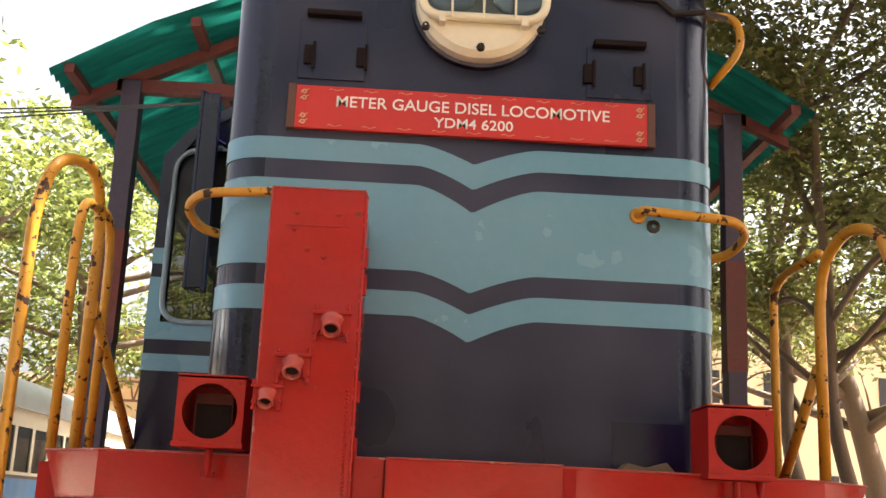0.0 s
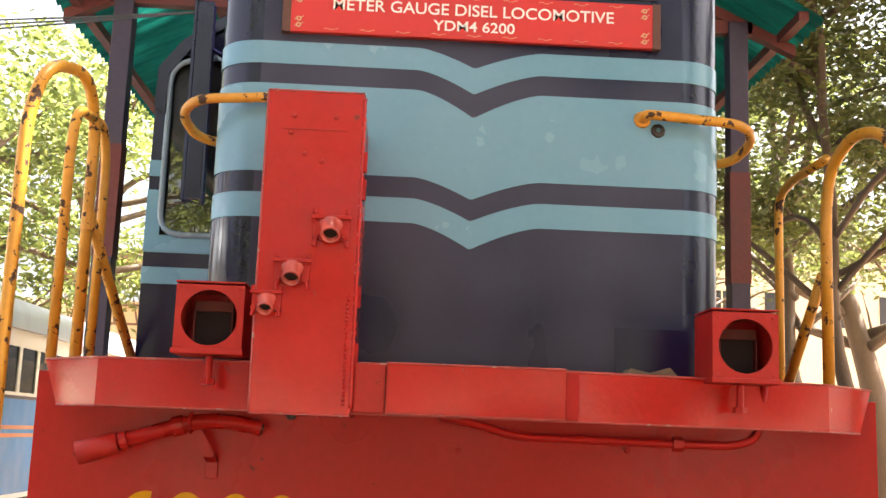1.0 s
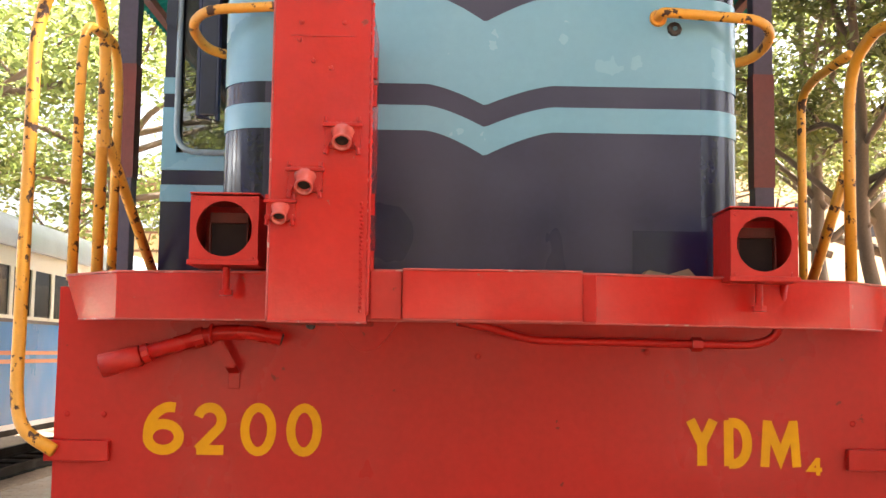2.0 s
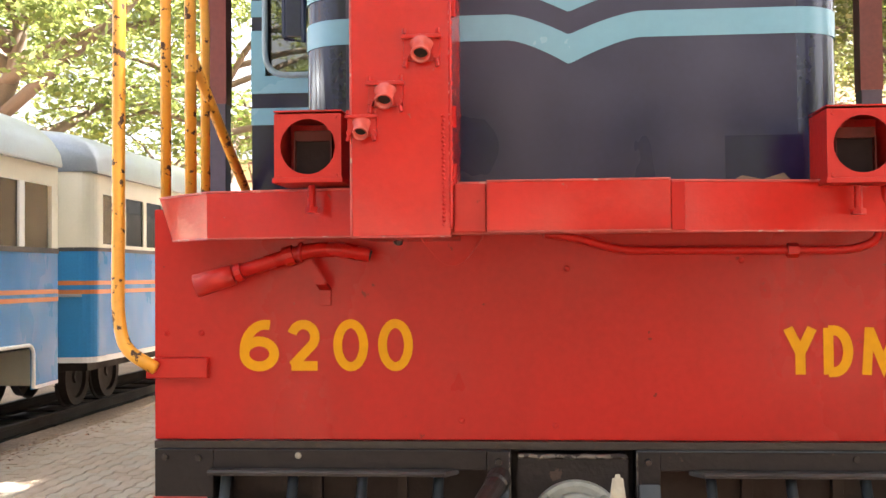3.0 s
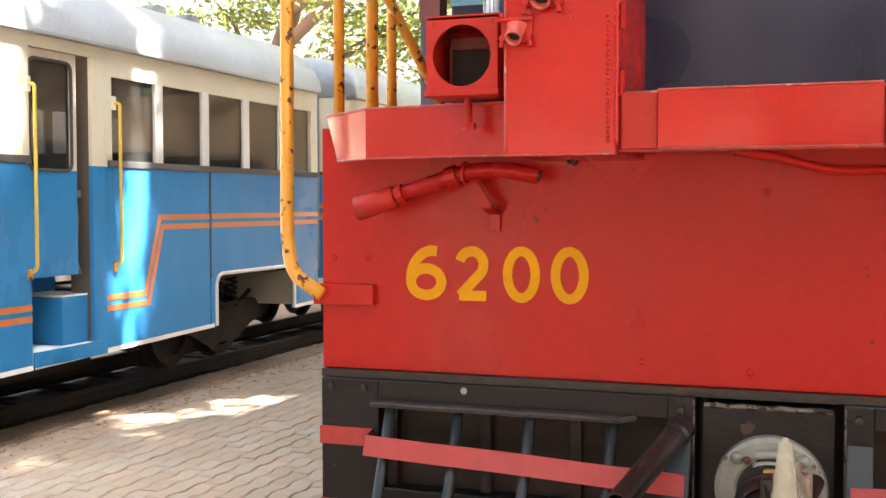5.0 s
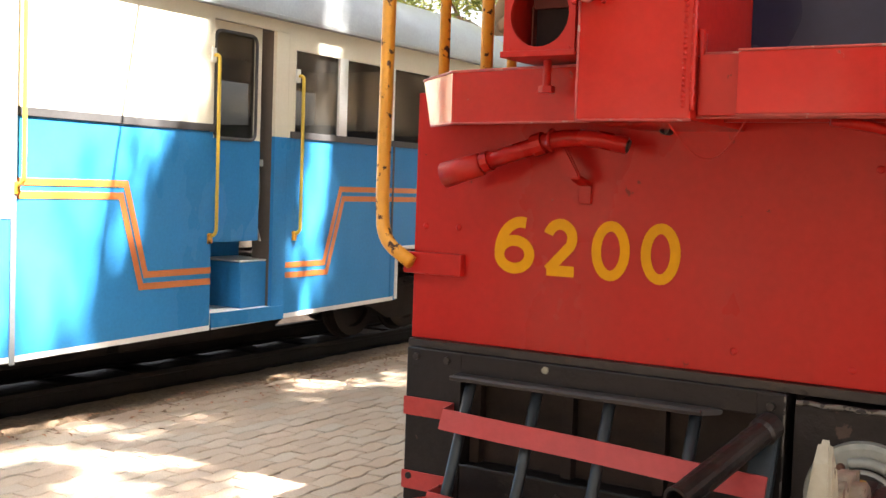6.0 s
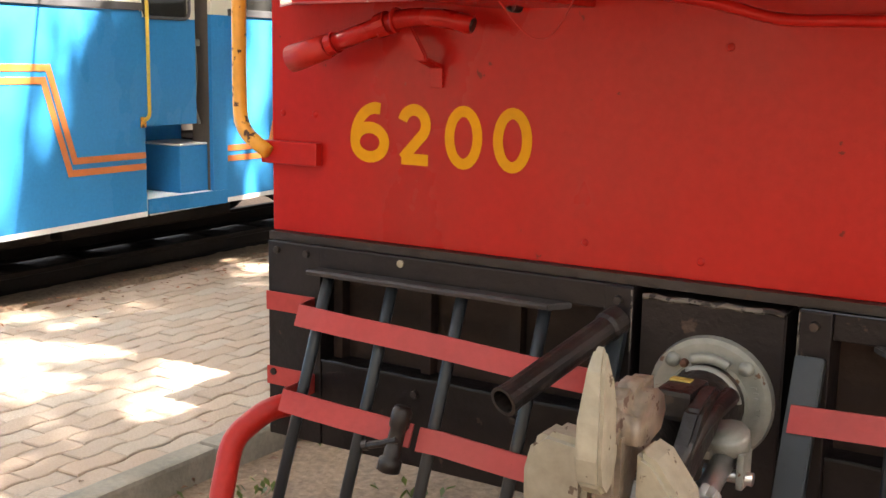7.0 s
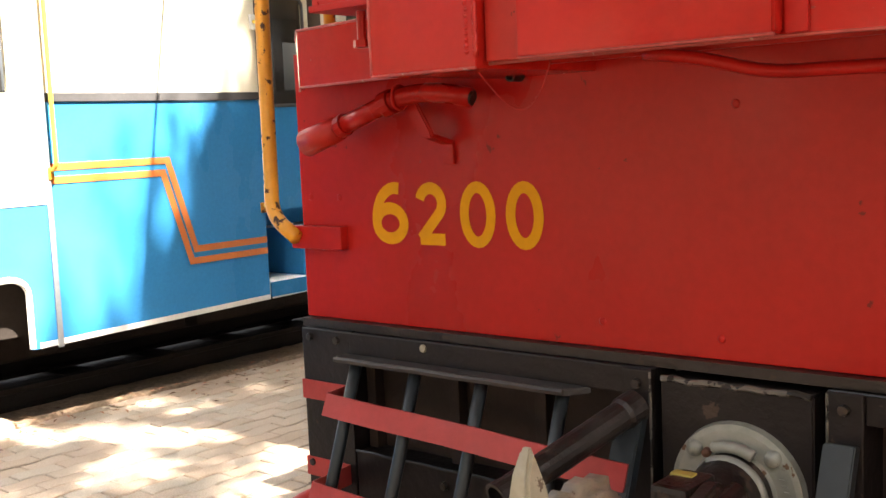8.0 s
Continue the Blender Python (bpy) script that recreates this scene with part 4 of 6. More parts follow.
    # side loop at the foot of the guard
    loop = rounded([(-1.20, 0.02, 0.575), (-1.255, -0.06, 0.570), (-1.325, -0.14, 0.49), (-1.28, -0.25, 0.32), (-1.10, -0.31, 0.29), (1.10, -0.31, 0.29), (1.28, -0.25, 0.32), (1.325, -0.14, 0.49), (1.255, -0.06, 0.570), (1.20, 0.02, 0.575)], 0.05)
    part("guard_rim", tube(loop, 0.034, 14), RED_WORN, p, "red tubular rim round the foot of the guard", smooth=True)
    # open pipe
    q0, q1 = Vector((-0.222, -0.02, 0.965)), Vector((-0.318, -0.352, 0.853))
    pipe = part("open_pipe", lathe([(0.0, 0.0), (0.037, 0.0), (0.037, 0.04), (0.032, 0.05), (0.032, 0.37), (0.035, 0.40), (0.027, 0.40), (0.025, 0.30), (0.0, 0.30)], q0, (q1 - q0), 18), GREASE, p, "dark open-ended pipe", smooth=False)
    cock = part("air_cock", lathe([(0.0, 0.0), (0.020, 0.0), (0.026, 0.012), (0.026, 0.05), (0.020, 0.06), (0.022, 0.13), (0.030, 0.135), (0.030, 0.165), (0.018, 0.17), (0.0, 0.17)], (-0.700, -0.205, 0.715), (-0.12, -0.25, -1), 14), GREASE, p, "dark air cock with short handle", smooth=True)
    part("cock_handle", tube([(-0.80, -0.225, 0.600), (-0.745, -0.235, 0.618), (-0.695, -0.24, 0.640)], 0.010, 8), GREASE, cock)
    part("handle_knob", lathe([(0.0, -0.014), (0.013, -0.008), (0.013, 0.008), (0.0, 0.014)], (-0.80, -0.225, 0.600), (1, 0, 0.3), 10), GREASE, cock)


def ahead(bm):
    """The coupling's head stands this far out on its shank."""
    for v in bm.verts:
        v.co += Vector((0.014, -0.085, 0.004))
    return bm


def loco_coupling(p):
    c = Vector((0.008, -0.012, 0.814))
    fl = part("coupling_flange", lathe([(0.0, -0.03), (0.088, -0.03), (0.092, -0.022), (0.130, -0.020), (0.142, -0.016), (0.146, 0.0)], c, (0, 1, 0), 48), GREY, p, "round grey cast flange with bolts")
    for a in range(4):
        t = radians(90 * a + 46)
        part("bolt", lathe([(0.0, -0.016), (0.015, -0.014), (0.018, 0.0)], c + Vector((0.119 * math.cos(t), -0.018, 0.119 * math.sin(t))), (0, 1, 0), 12), GREY, fl, smooth=True)
    for r, a0, a1, w in ((0.100, 62, 112, 0.013), (0.078, 10, 120, 0.011), (0.064, 0, 130, 0.011)):
        part("flange_rib", tube([(c.x + r * math.cos(t), -0.048 - (0.1 - r) * 0.9, c.z + r * math.sin(t)) for t in [radians(a0 + (a1 - a0) * i / 12) for i in range(13)]], w, 8), GREY, fl, smooth=True)
    for i in range(9):
        t = radians(-28 + 6.5 * i)
        q = c + Vector((0.112 * math.cos(t), -0.021, 0.112 * math.sin(t)))
        part("cast_mark", box(q.x - 0.006, q.x + 0.006, q.y - 0.004, q.y, q.z - 0.002, q.z + 0.002), GREY, fl)
    part("plug", lathe([(0, -0.018), (0.009, -0.014), (0.012, 0.0)], (-0.050, -0.030, 0.892), (0, 1, 0), 10), paint("rusty_bolt", (0.11, 0.045, 0.025), 0.8), fl)
    shank = part("coupling_shank", lathe([(0.088, -0.02), (0.080, -0.07), (0.066, -0.12), (0.056, -0.18), (0.050, -0.48)], c, (0, 1, 0), 28), GREASE, p, "greasy dark coupling shank", smooth=True)
    part("shank_collar", lathe([(0.050, -0.14), (0.076, -0.155), (0.080, -0.20), (0.060, -0.23)], c, (0, 1, 0), 24), GREASE, shank, smooth=True)
    part("shank_lug", box(0.0, 0.075, -0.36, -0.24, 0.86, 0.925, 0.012), GREASE, shank)
    part("yellow_mark", box(0.004, 0.050, -0.292, -0.266, 0.916, 0.929, 0.005), paint("yellow_grease_paint", (0.34, 0.24, 0.05), 0.5, bump=0.4), shank)
    part("lever_link", tube([(0.125, -0.26, 0.905), (0.10, -0.36, 0.87), (0.09, -0.50, 0.81)], 0.020, 10), GREASE, p, "greasy lever link", smooth=True)
    # hook: upright blade drawn to a point, with a thick neck
    blade = [(-0.735, 1.122), (-0.757, 1.08), (-0.772, 1.0), (-0.776, 0.94), (-0.765, 0.895), (-0.740, 0.872), (-0.715, 0.885), (-0.700, 0.93), (-0.698, 1.0), (-0.712, 1.06)]
    hook = prism(blade, "x", 0.0, 1.0)
    for v in hook.verts:
        w = 0.010 + 0.014 * math.sin(math.pi * min(1.0, max(0.0, (1.125 - v.co.z) / 0.36))) ** 0.9
        v.co.x = 0.060 + (w if v.co.x > 0.5 else -w)
    hook = part("coupling_hook", ahead(bevelled(hook, 0.006)), CREAM_IRON, p, "upright cream-painted coupling hook with worn edges")
    neck = bevelled(prism([(-0.71, 0.93), (-0.71, 1.035), (-0.672, 1.012), (-0.638, 1.036), (-0.590, 1.044), (-0.548, 1.020), (-0.530, 0.970), (-0.56, 0.925), (-0.64, 0.912)], "x", 0.034, 0.108), 0.022, 4)
    for v in neck.verts:
        v.co += 0.004 * Vector((noise.noise(v.co * 30), noise.noise(v.co * 27), noise.noise(v.co * 33)))
    part("hook_neck", ahead(neck), RUSTY_CREAM, hook, "rust-stained cast neck", smooth=True)
    part("hook_web", ahead(bevelled(prism([(-0.71, 0.70), (-0.71, 0.97), (-0.57, 0.965), (-0.545, 0.92), (-0.575, 0.885), (-0.63, 0.86), (-0.66, 0.80), (-0.665, 0.70)], "x", 0.040, 0.088), 0.010)), RUSTY_CREAM, hook)
    bm = bevelled(prism([(-0.100, 0.52), (-0.102, 0.86), (-0.088, 0.915), (-0.06, 0.938), (0.018, 0.930), (0.018, 0.52)], "y", -0.68, -0.60), 0.012)
    part("buffer_cheek", ahead(bm), CREAM_IRON, p, "cream cast buffer face")
    bm = bevelled(prism([(0.115, 0.50), (0.112, 0.945), (0.145, 0.930), (0.190, 0.870), (0.205, 0.80), (0.205, 0.50)], "y", -0.70, -0.60), 0.010)
    part("buffer_cheek", ahead(bm), CREAM_IRON, p, "cream cast buffer face")
    part("buffer_yoke", ahead(box(-0.09, 0.22, -0.60, -0.40, 0.56, 0.78, 0.03)), GREY, p)
    # tightening gear beside the hook
    yoke = part("screw_yoke", bevelled(lathe([(0.0, 0.036), (0.040, 0.036), (0.046, 0.022), (0.044, -0.012), (0.0, -0.012)], (0.128, -0.265, 0.805), (-0.1, -0.35, 1), 20), 0.006), GREY, p, "rounded grey cast yoke", smooth=True)
    for dx in (-0.034, 0.022):
        part("yoke_cheek", box(0.134 + dx, 0.150 + dx, -0.305, -0.245, 0.725, 0.80, 0.006), GREY, yoke)
    part("yoke_pin", tube([(0.085, -0.28, 0.745), (0.185, -0.28, 0.745)], 0.014, 10), STEEL, yoke, smooth=True)
    sc = part("coupling_screw", tube([(0.130, -0.285, 0.785), (0.118, -0.39, 0.725), (0.100, -0.52, 0.63)], 0.023, 14), STEEL, p, "bright worn steel tightening screw", smooth=True)
    part("screw_collar", disc((0.121, -0.375, 0.735), (-0.1, -0.8, -0.5), 0.034, 0.034, 0.035, 14), STEEL, sc)
    part("drag_link", bevelled(prism([(-0.40, 0.905), (-0.30, 0.93), (-0.24, 0.90), (-0.30, 0.83), (-0.44, 0.77), (-0.50, 0.80)], "x", 0.075, 0.112), 0.008), GREASE, p, "greasy black drag link")


loco_front(loco)
marker_lamp(loco, -0.842, -0.650, -0.325, 1.862, 2.048)
marker_lamp(loco, 0.686, 0.878, -0.325, 1.838, 2.032)
loco_nose(loco)
loco_cab(loco)
loco_rails(loco)
loco_pilot(loco)
loco_coupling(loco)

# ---- the blue railcars on the next track ----
CX, CW = -4.755, 2.45                 # the side that faces the locomotive, and the width


def skirt(y):
    return 0.485 + 0.022 * (y - 2.5)


def railcar_roof(p, y0, y1, z_eave, rise=0.52, end_round=True):
    bm = bmesh.new()
    n = 14
    ys = [y0 + 0.0, y0 + 0.05, y0 + 0.15, y0 + 0.3] + [y1 - 0.3, y1 - 0.15, y1 - 0.05, y1]
    ks = [0.62, 0.84, 0.96, 1.0, 1.0, 0.96, 0.84, 0.62] if end_round else [1] * 8
    rings = []
    for y, k in zip(ys, ks):
        ring = []
        for i in range(n + 1):
            a = math.pi * i / n
            ca, sa = math.cos(a), math.sin(a)
            ring.append(bm.verts.new((CX - CW / 2 + (CW / 2 + 0.05) * math.copysign(abs(ca) ** 0.62, ca), y, z_eave + rise * k * sa ** 0.75)))
        rings.append(ring)
    for a, b in zip(rings, rings[1:]):
        for i in range(n):
            bm.faces.new((a[i], a[i + 1], b[i + 1], b[i]))
    bm.faces.new(rings[0])
    bm.faces.new(rings[-1])
    bmesh.ops.recalc_face_normals(bm, faces=bm.faces)
    roof = part("roof", bm, SILVER, p, "dull silver rounded sheet roof", smooth=True)
    part("gutter", box(CX - 0.01, CX + 0.055, y0 + 0.02, y1 - 0.02, z_eave - 0.02, z_eave + 0.012, 0.006), SILVER, roof)
    return roof


def strip_poly(p, pts, w, x, name="lining", mat=None):
    """A painted band of width w along (y, z) points on the side."""
    bm = bmesh.new()
    v = [Vector((0, a, b)) for a, b in pts]
    rows = []
    for i, q in enumerate(v):
        d0 = (v[i] - v[i - 1]).normalized() if i else (v[1] - v[0]).normalized()
        d1 = (v[i + 1] - v[i]).normalized() if i < len(v) - 1 else d0
        nn = (Vector((0, -d0.z, d0.y)) + Vector((0, -d1.z, d1.y))).normalized()
        k = w / 2 / max(0.4, nn.dot(Vector((0, -d0.z, d0.y))))
        rows.append((bm.verts.new((x, q.y + nn.y * k, q.z + nn.z * k)), bm.verts.new((x, q.y - nn.y * k, q.z - nn.z * k))))
    for a, b in zip(rows, rows[1:]):
        bm.faces.new((a[0], a[1], b[1], b[0]))
    bmesh.ops.recalc_face_normals(bm, faces=bm.faces)
    return part(name, bm, mat or ORANGE, p)


def side_panel(p, y0, y1, z0, z1, mat, name="side_panel", label="", z0b=None):
    """A sheet panel whose lower edge may rise."""
    poly = [(y0, z0), (y1, z0 if z0b is None else z0b), (y1, z1), (y0, z1)]
    return part(name, prism(poly, "x", CX - 0.03, CX), mat, p, label)


def arch_panel(p, y0, y1, a0, a1, ztop, top=1.84):
    """Lower side sheet with a wheel opening from a0 to a1."""
    z = lambda y: skirt(y)
    r = 0.10
    corner0 = [(a0 + r - r * math.cos(t), ztop - r + r * math.sin(t)) for t in [math.pi / 2 * i / 5 for i in range(6)]]
    corner1 = [(a1 - r + r * math.sin(t), ztop - r + r * math.cos(t)) for t in [math.pi / 2 * i / 5 for i in range(6)]]
    poly = [(y0, z(y0)), (a0, z(a0))] + corner0 + corner1 + [(a1, z(a1)), (y1, z(y1)), (y1, top), (y0, top)]
    part("side_panel", prism(poly, "x", CX - 0.03, CX), BLUE, p)
    rim = [(a0, z(a0) + 0.01)] + corner0 + corner1 + [(a1, z(a1) + 0.01)]
    part("arch_rim", tube([(CX, a, b) for a, b in rim], 0.018, 6), WHITE, p, "white-painted wheel opening edge")


def grab(p, y, z0, z1, off=0.055):
    pts = rounded([(CX, y, z1), (CX + off, y + 0.012, z1), (CX + off, y + 0.012, z0), (CX, y, z0 - 0.03)], 0.03, 4)
    g = part("grab_rail", tube(pts, 0.0125, 8), paint("coach_yellow", (0.60, 0.42, 0.05), 0.4, var=0.12, chips=RUST, chip_at=0.7), p, "yellow door grab rail", smooth=True)
    part("rail_socket", box(CX, CX + 0.02, y - 0.02, y + 0.02, z1 - 0.05, z1 + 0.05, 0.006), WHITE, g)
    part("rail_socket", box(CX, CX + 0.02, y - 0.018, y + 0.018, z0 - 0.07, z0, 0.006), YELLOW, g)


def coach_window(p, y0, y1, z0, z1):
    w = part("window", box(CX - 0.024, CX - 0.018, y0, y1, z0, z1), GLASS, p, "dark coach window pane")
    w.visible_shadow = False


def wheelset(p, y):
    cxm = CX - CW / 2
    for s in (-1, 1):
        bm = lathe([(0.0, -0.03), (0.07, -0.045), (0.08, -0.02), (0.24, -0.01), (0.25, -0.05), (0.33, -0.05), (0.335, 0.04), (0.36, 0.05), (0.36, 0.07)], (cxm + s * 0.52, y, 0.46), (-s, 0, 0), 32)
        for v in bm.verts:
            v.co.y = y + (v.co.y - y) / CAR_LONG
        part("wheel", bm, DARK, p, "dark steel wheel")
    part("axle", tube([(cxm - 0.5, y, 0.46), (cxm + 0.5, y, 0.46)], 0.06, 10), DARK, p)


def railcar_one():
    p = thing("railcar", (CX - CW / 2, 2, 0), "old blue and cream railcar with orange lining and silver roof", "railcar")
    Y0, Y1, ZE = -4.6, 6.60, 2.70
    # lower blue sheets
    arch_panel(p, -0.75, 1.075, -0.55, 0.92, 0.86, 1.255)
    # ivory here puts the white glare of full sun into the sheet's colour
    side_panel(p, -0.75, 1.075, 1.263, 1.888, IVORY, label="upper side sheet beside the seam, ivory for the sun's glare")
    part("panel_seam", box(CX - 0.012, CX - 0.004, -0.75, 1.07, 1.253, 1.265), RUBBER, p)
    side_panel(p, Y0, -0.75, skirt(Y0), 1.84, BLUE, z0b=skirt(-0.75))
    side_panel(p, 1.09, 2.585, skirt(1.09), 1.835, BLUE, z0b=skirt(2.585))
    side_panel(p, 3.33, 4.655, skirt(3.33), 1.84, BLUE, z0b=skirt(4.655))
    arch_panel(p, 4.67, Y1, 4.745, 6.10, 0.98)
    part("joint_strip", box(CX, CX + 0.012, 1.066, 1.098, 0.44, 2.66, 0.003), SILVER, p)
    part("joint_strip", box(CX, CX + 0.006, 4.655, 4.677, 0.95, 1.84), RUBBER, p)
    # white foot of the side sheets
    for a, b in ((Y0, -0.58), (0.96, 2.585), (2.60, 3.31), (3.33, 4.71), (6.13, Y1)):
        strip_poly(p, [(a, skirt(a) + 0.017), (b, skirt(b) + 0.017)], 0.034, CX + 0.003, "foot_band", WHITE)
    # upper cream wall
    side_panel(p, 1.09, 2.585, 1.885, ZE, IVORY, label="plain cream side sheet")
    for a, b in ((1.10, 2.585), (3.36, Y1), (Y0, -0.75)):
        part("waist_strip", box(CX - 0.01, CX + 0.010, a, b, 1.838, 1.888, 0.003), RUBBER, p, "dark waist strip")
    side_panel(p, 3.33, Y1, 2.49, ZE, IVORY)
    side_panel(p, Y0, 1.07, 2.49, ZE, IVORY)
    win = [3.41, 3.97, 4.605, 5.245, 5.875, 6.47]
    for i, (a, b) in enumerate(zip(win, win[1:])):
        coach_window(p, a + 0.05 * (i > 0), b - 0.05, 1.888, 2.49)
        if i:
            part("window_post", box(CX - 0.03, CX + 0.004, a - 0.05, a + 0.05, 1.888, 2.495, 0.004), WHITE, p)
    part("window_post", box(CX - 0.03, CX, 3.33, 3.41, 1.84, 2.495), IVORY, p)
    part("window_post", box(CX - 0.03, CX, 6.47, Y1, 1.84, 2.495), IVORY, p)
    part("window_post", box(CX - 0.03, CX, 0.90, 1.07, 1.890, 2.489), IVORY, p)
    for a in (0.28, -0.36, -1.0, -1.64, -2.3):
        coach_window(p, a + 0.05, a + 0.60, 1.888, 2.49)
        part("window_post", box(CX - 0.03, CX + 0.004, a - 0.05, a + 0.05, 1.888, 2.495, 0.004), WHITE, p)
    side_panel(p, Y0, -2.35, 1.888, 2.49, IVORY)
    # doorway with an ajar leaf and a step well
    door = part("door", box(CX - 0.085, CX - 0.045, 2.59, 3.09, 1.085, 1.80), BLUE, p, "blue sliding door with tall window, slightly open")
    part("door_stile", box(CX - 0.085, CX - 0.045, 2.59, 2.64, 1.80, 2.60), IVORY, door)
    part("door_stile", box(CX - 0.085, CX - 0.045, 3.035, 3.09, 1.80, 2.60), IVORY, door)
    part("door_rail", box(CX - 0.085, CX - 0.045, 2.64, 3.035, 2.53, 2.60), IVORY, door)
    part("door_window", box(CX - 0.068, CX - 0.062, 2.64, 3.035, 1.80, 2.53), GLASS, door).visible_shadow = False
    loop = rounded([(2.83, 2.535, 0), (2.637, 2.535, 0), (2.637, 1.80, 0), (3.038, 1.80, 0), (3.038, 2.535, 0), (2.83, 2.535, 0)], 0.06, 5)
    part("window_gasket", tube([(CX - 0.044, q.x, q.y) for q in loop], 0.012, 6), RUBBER, door)
    side_panel(p, 3.195, 3.329, 0.5, 1.84, BLUE, "door_post")
    side_panel(p, 3.195, 3.329, 1.842, 2.598, IVORY, "door_post")
    side_panel(p, 2.585, 3.33, 2.60, ZE, IVORY)
    part("door_post", box(CX - 0.2, CX - 0.031, 3.20, 3.23, 0.6, 2.598), INSIDE, p)
    part("door_jamb", box(CX - 0.2, CX - 0.03, 2.56, 2.585, 0.6, 2.6), BLUE, p)
    part("door_chain", tube([(CX - 0.10, 3.13, 1.72), (CX - 0.08, 3.13, 1.45), (CX - 0.10, 3.125, 1.20), (CX - 0.06, 3.13, 1.08)], 0.010, 6), GREY, p)
    part("door_latch", box(CX - 0.11, CX - 0.06, 3.10, 3.15, 1.62, 1.67, 0.006), GREY, p)
    part("step_floor", box(CX - 0.62, CX - 0.005, 2.595, 3.32, 0.52, 0.60, 0.008), WHITE, p, "worn pale step floor")
    part("step_edge", box(CX - 0.004, CX + 0.008, 2.595, 3.32, 0.50, 0.60), BLUE, p)
    part("step_block", box(CX - 0.45, CX - 0.06, 2.94, 3.30, 0.60, 0.93, 0.01), BLUE, p, "blue step box with worn top")
    part("step_tread", box(CX - 0.45, CX - 0.06, 2.94, 3.30, 0.932, 0.944, 0.004), WHITE, p)
    part("step_back", box(CX - 0.50, CX - 0.46, 2.56, 3.34, 0.5, 1.1), BLUE, p)
    # orange lining
    for dz, dy in ((0.0, 0.0), (-0.075, -0.03)):
        strip_poly(p, [(1.10, 1.47 + dz), (1.86 + dy * 1.2, 1.47 + dz), (2.005 + dy * 1.2 + 0.02, 0.898 + dz), (2.585, 0.898 + dz)], 0.042, CX + 0.0035)
        strip_poly(p, [(3.335, 0.898 + dz), (3.78 - dy * 1.2, 0.898 + dz), (3.965 - dy * 1.2, 1.47 + dz), (Y1, 1.47 + dz)], 0.042, CX + 0.0035)
    grab(p, 1.10, 1.47, 2.62)
    grab(p, 2.565, 1.15, 2.35)
    grab(p, 3.42, 1.15, 2.30)
    railcar_roof(p, Y0, Y1, ZE)
    for y in (4.9, 5.4):
        part("roof_vent", lathe([(0.0, 0.14), (0.11, 0.13), (0.11, 0.06), (0.06, 0.05), (0.06, 0.0)], (CX - 0.7, y, 3.16), (0, 0, 1), 14), SILVER, p)
    # ends, far side, floor, seats
    XF = CX - CW
    part("end_wall", box(XF + 0.02, CX - 0.03, Y1 - 0.03, Y1, 0.55, 2.75), IVORY, p)
    part("end_wall", box(XF + 0.02, CX - 0.03, Y0, Y0 + 0.03, 0.55, 2.75), IVORY, p)
    part("far_side", box(XF, XF + 0.03, Y0, 4.70, 0.5, 1.86), INSIDE, p)
    part("far_side", box(XF, XF + 0.03, 4.70, 6.15, 0.98, 1.86), INSIDE, p)
    part("far_side", box(XF, XF + 0.03, 6.15, Y1, 0.6, 1.86), INSIDE, p)
    part("far_side", box(XF, XF + 0.03, Y0, Y1, 2.50, 2.72), INSIDE, p)
    y = Y0
    while y < Y1 - 0.3:
        part("far_post", box(XF, XF + 0.03, y, y + 0.10, 1.86, 2.50), INSIDE, p)
        y += 0.78
    part("inner_ceiling", box(XF + 0.05, CX - 0.05, Y0 + 0.05, Y1 - 0.05, 2.72, 2.74), INSIDE, p)
    part("floor", box(XF + 0.03, CX - 0.68, Y0 + 0.03, Y1 - 0.03, 0.98, 1.05), INSIDE, p)
    for i, y in enumerate((-3.6, -2.8, -2.0, -1.2, -0.4, 0.4, 1.3, 2.0, 3.9, 4.7, 5.5)):
        s = part("bench", box(XF + 0.1, CX - 0.75, y, y + 0.45, 1.4, 1.5, 0.03), SEAT, p, "dark bench seat")
        part("bench_back", box(XF + 0.1, CX - 0.35 if i > 7 else CX - 0.75, y + 0.4, y + 0.48, 1.5, 2.0, 0.03), SEAT, s)
    part("underframe", box(XF + 0.1, CX - 0.12, Y0 + 0.1, 2.55, 0.52, 0.95), DARK, p)
    part("underframe", box(XF + 0.1, CX - 0.52, 2.55, 3.35, 0.50, 0.95), DARK, p)
    part("underframe", box(XF + 0.1, CX - 0.12, 3.35, 4.55, 0.52, 0.95), DARK, p)
    part("centre_sill", box(CX - CW / 2 - 0.16, CX - CW / 2 + 0.16, 4.55, Y1 - 0.1, 0.62, 0.95, 0.01), DARK, p)
    part("bay_roof", box(XF + 0.1, CX - 0.12, 4.55, Y1 - 0.1, 0.93, 0.97), DARK, p)
    for dy in (-0.24, 0.0, 0.24):
        part("bogie_spring", tube([(CX - 0.44 + 0.05 * math.cos(a * 0.9), 5.45 + dy + 0.05 * math.sin(a * 0.9), 0.62 + 0.0075 * a) for a in range(36)], 0.013, 6), DARK, p)
    part("brake_rigging", tube([(CX - 0.40, 4.95, 0.72), (CX - 0.40, 5.2, 0.58), (CX - 0.42, 5.72, 0.60), (CX - 0.42, 5.98, 0.74)], 0.022, 8), DARK, p)
    # dark boxes added to block the view of lit ground beyond the car
    part("under_blocker", box(XF + 0.6, CX - 1.0, 1.2, 2.6, 0.20, 0.52, 0.02), DARK, p)
    part("under_blocker", box(XF + 0.6, CX - 1.0, 2.7, 4.4, 0.20, 0.50, 0.02), DARK, p)
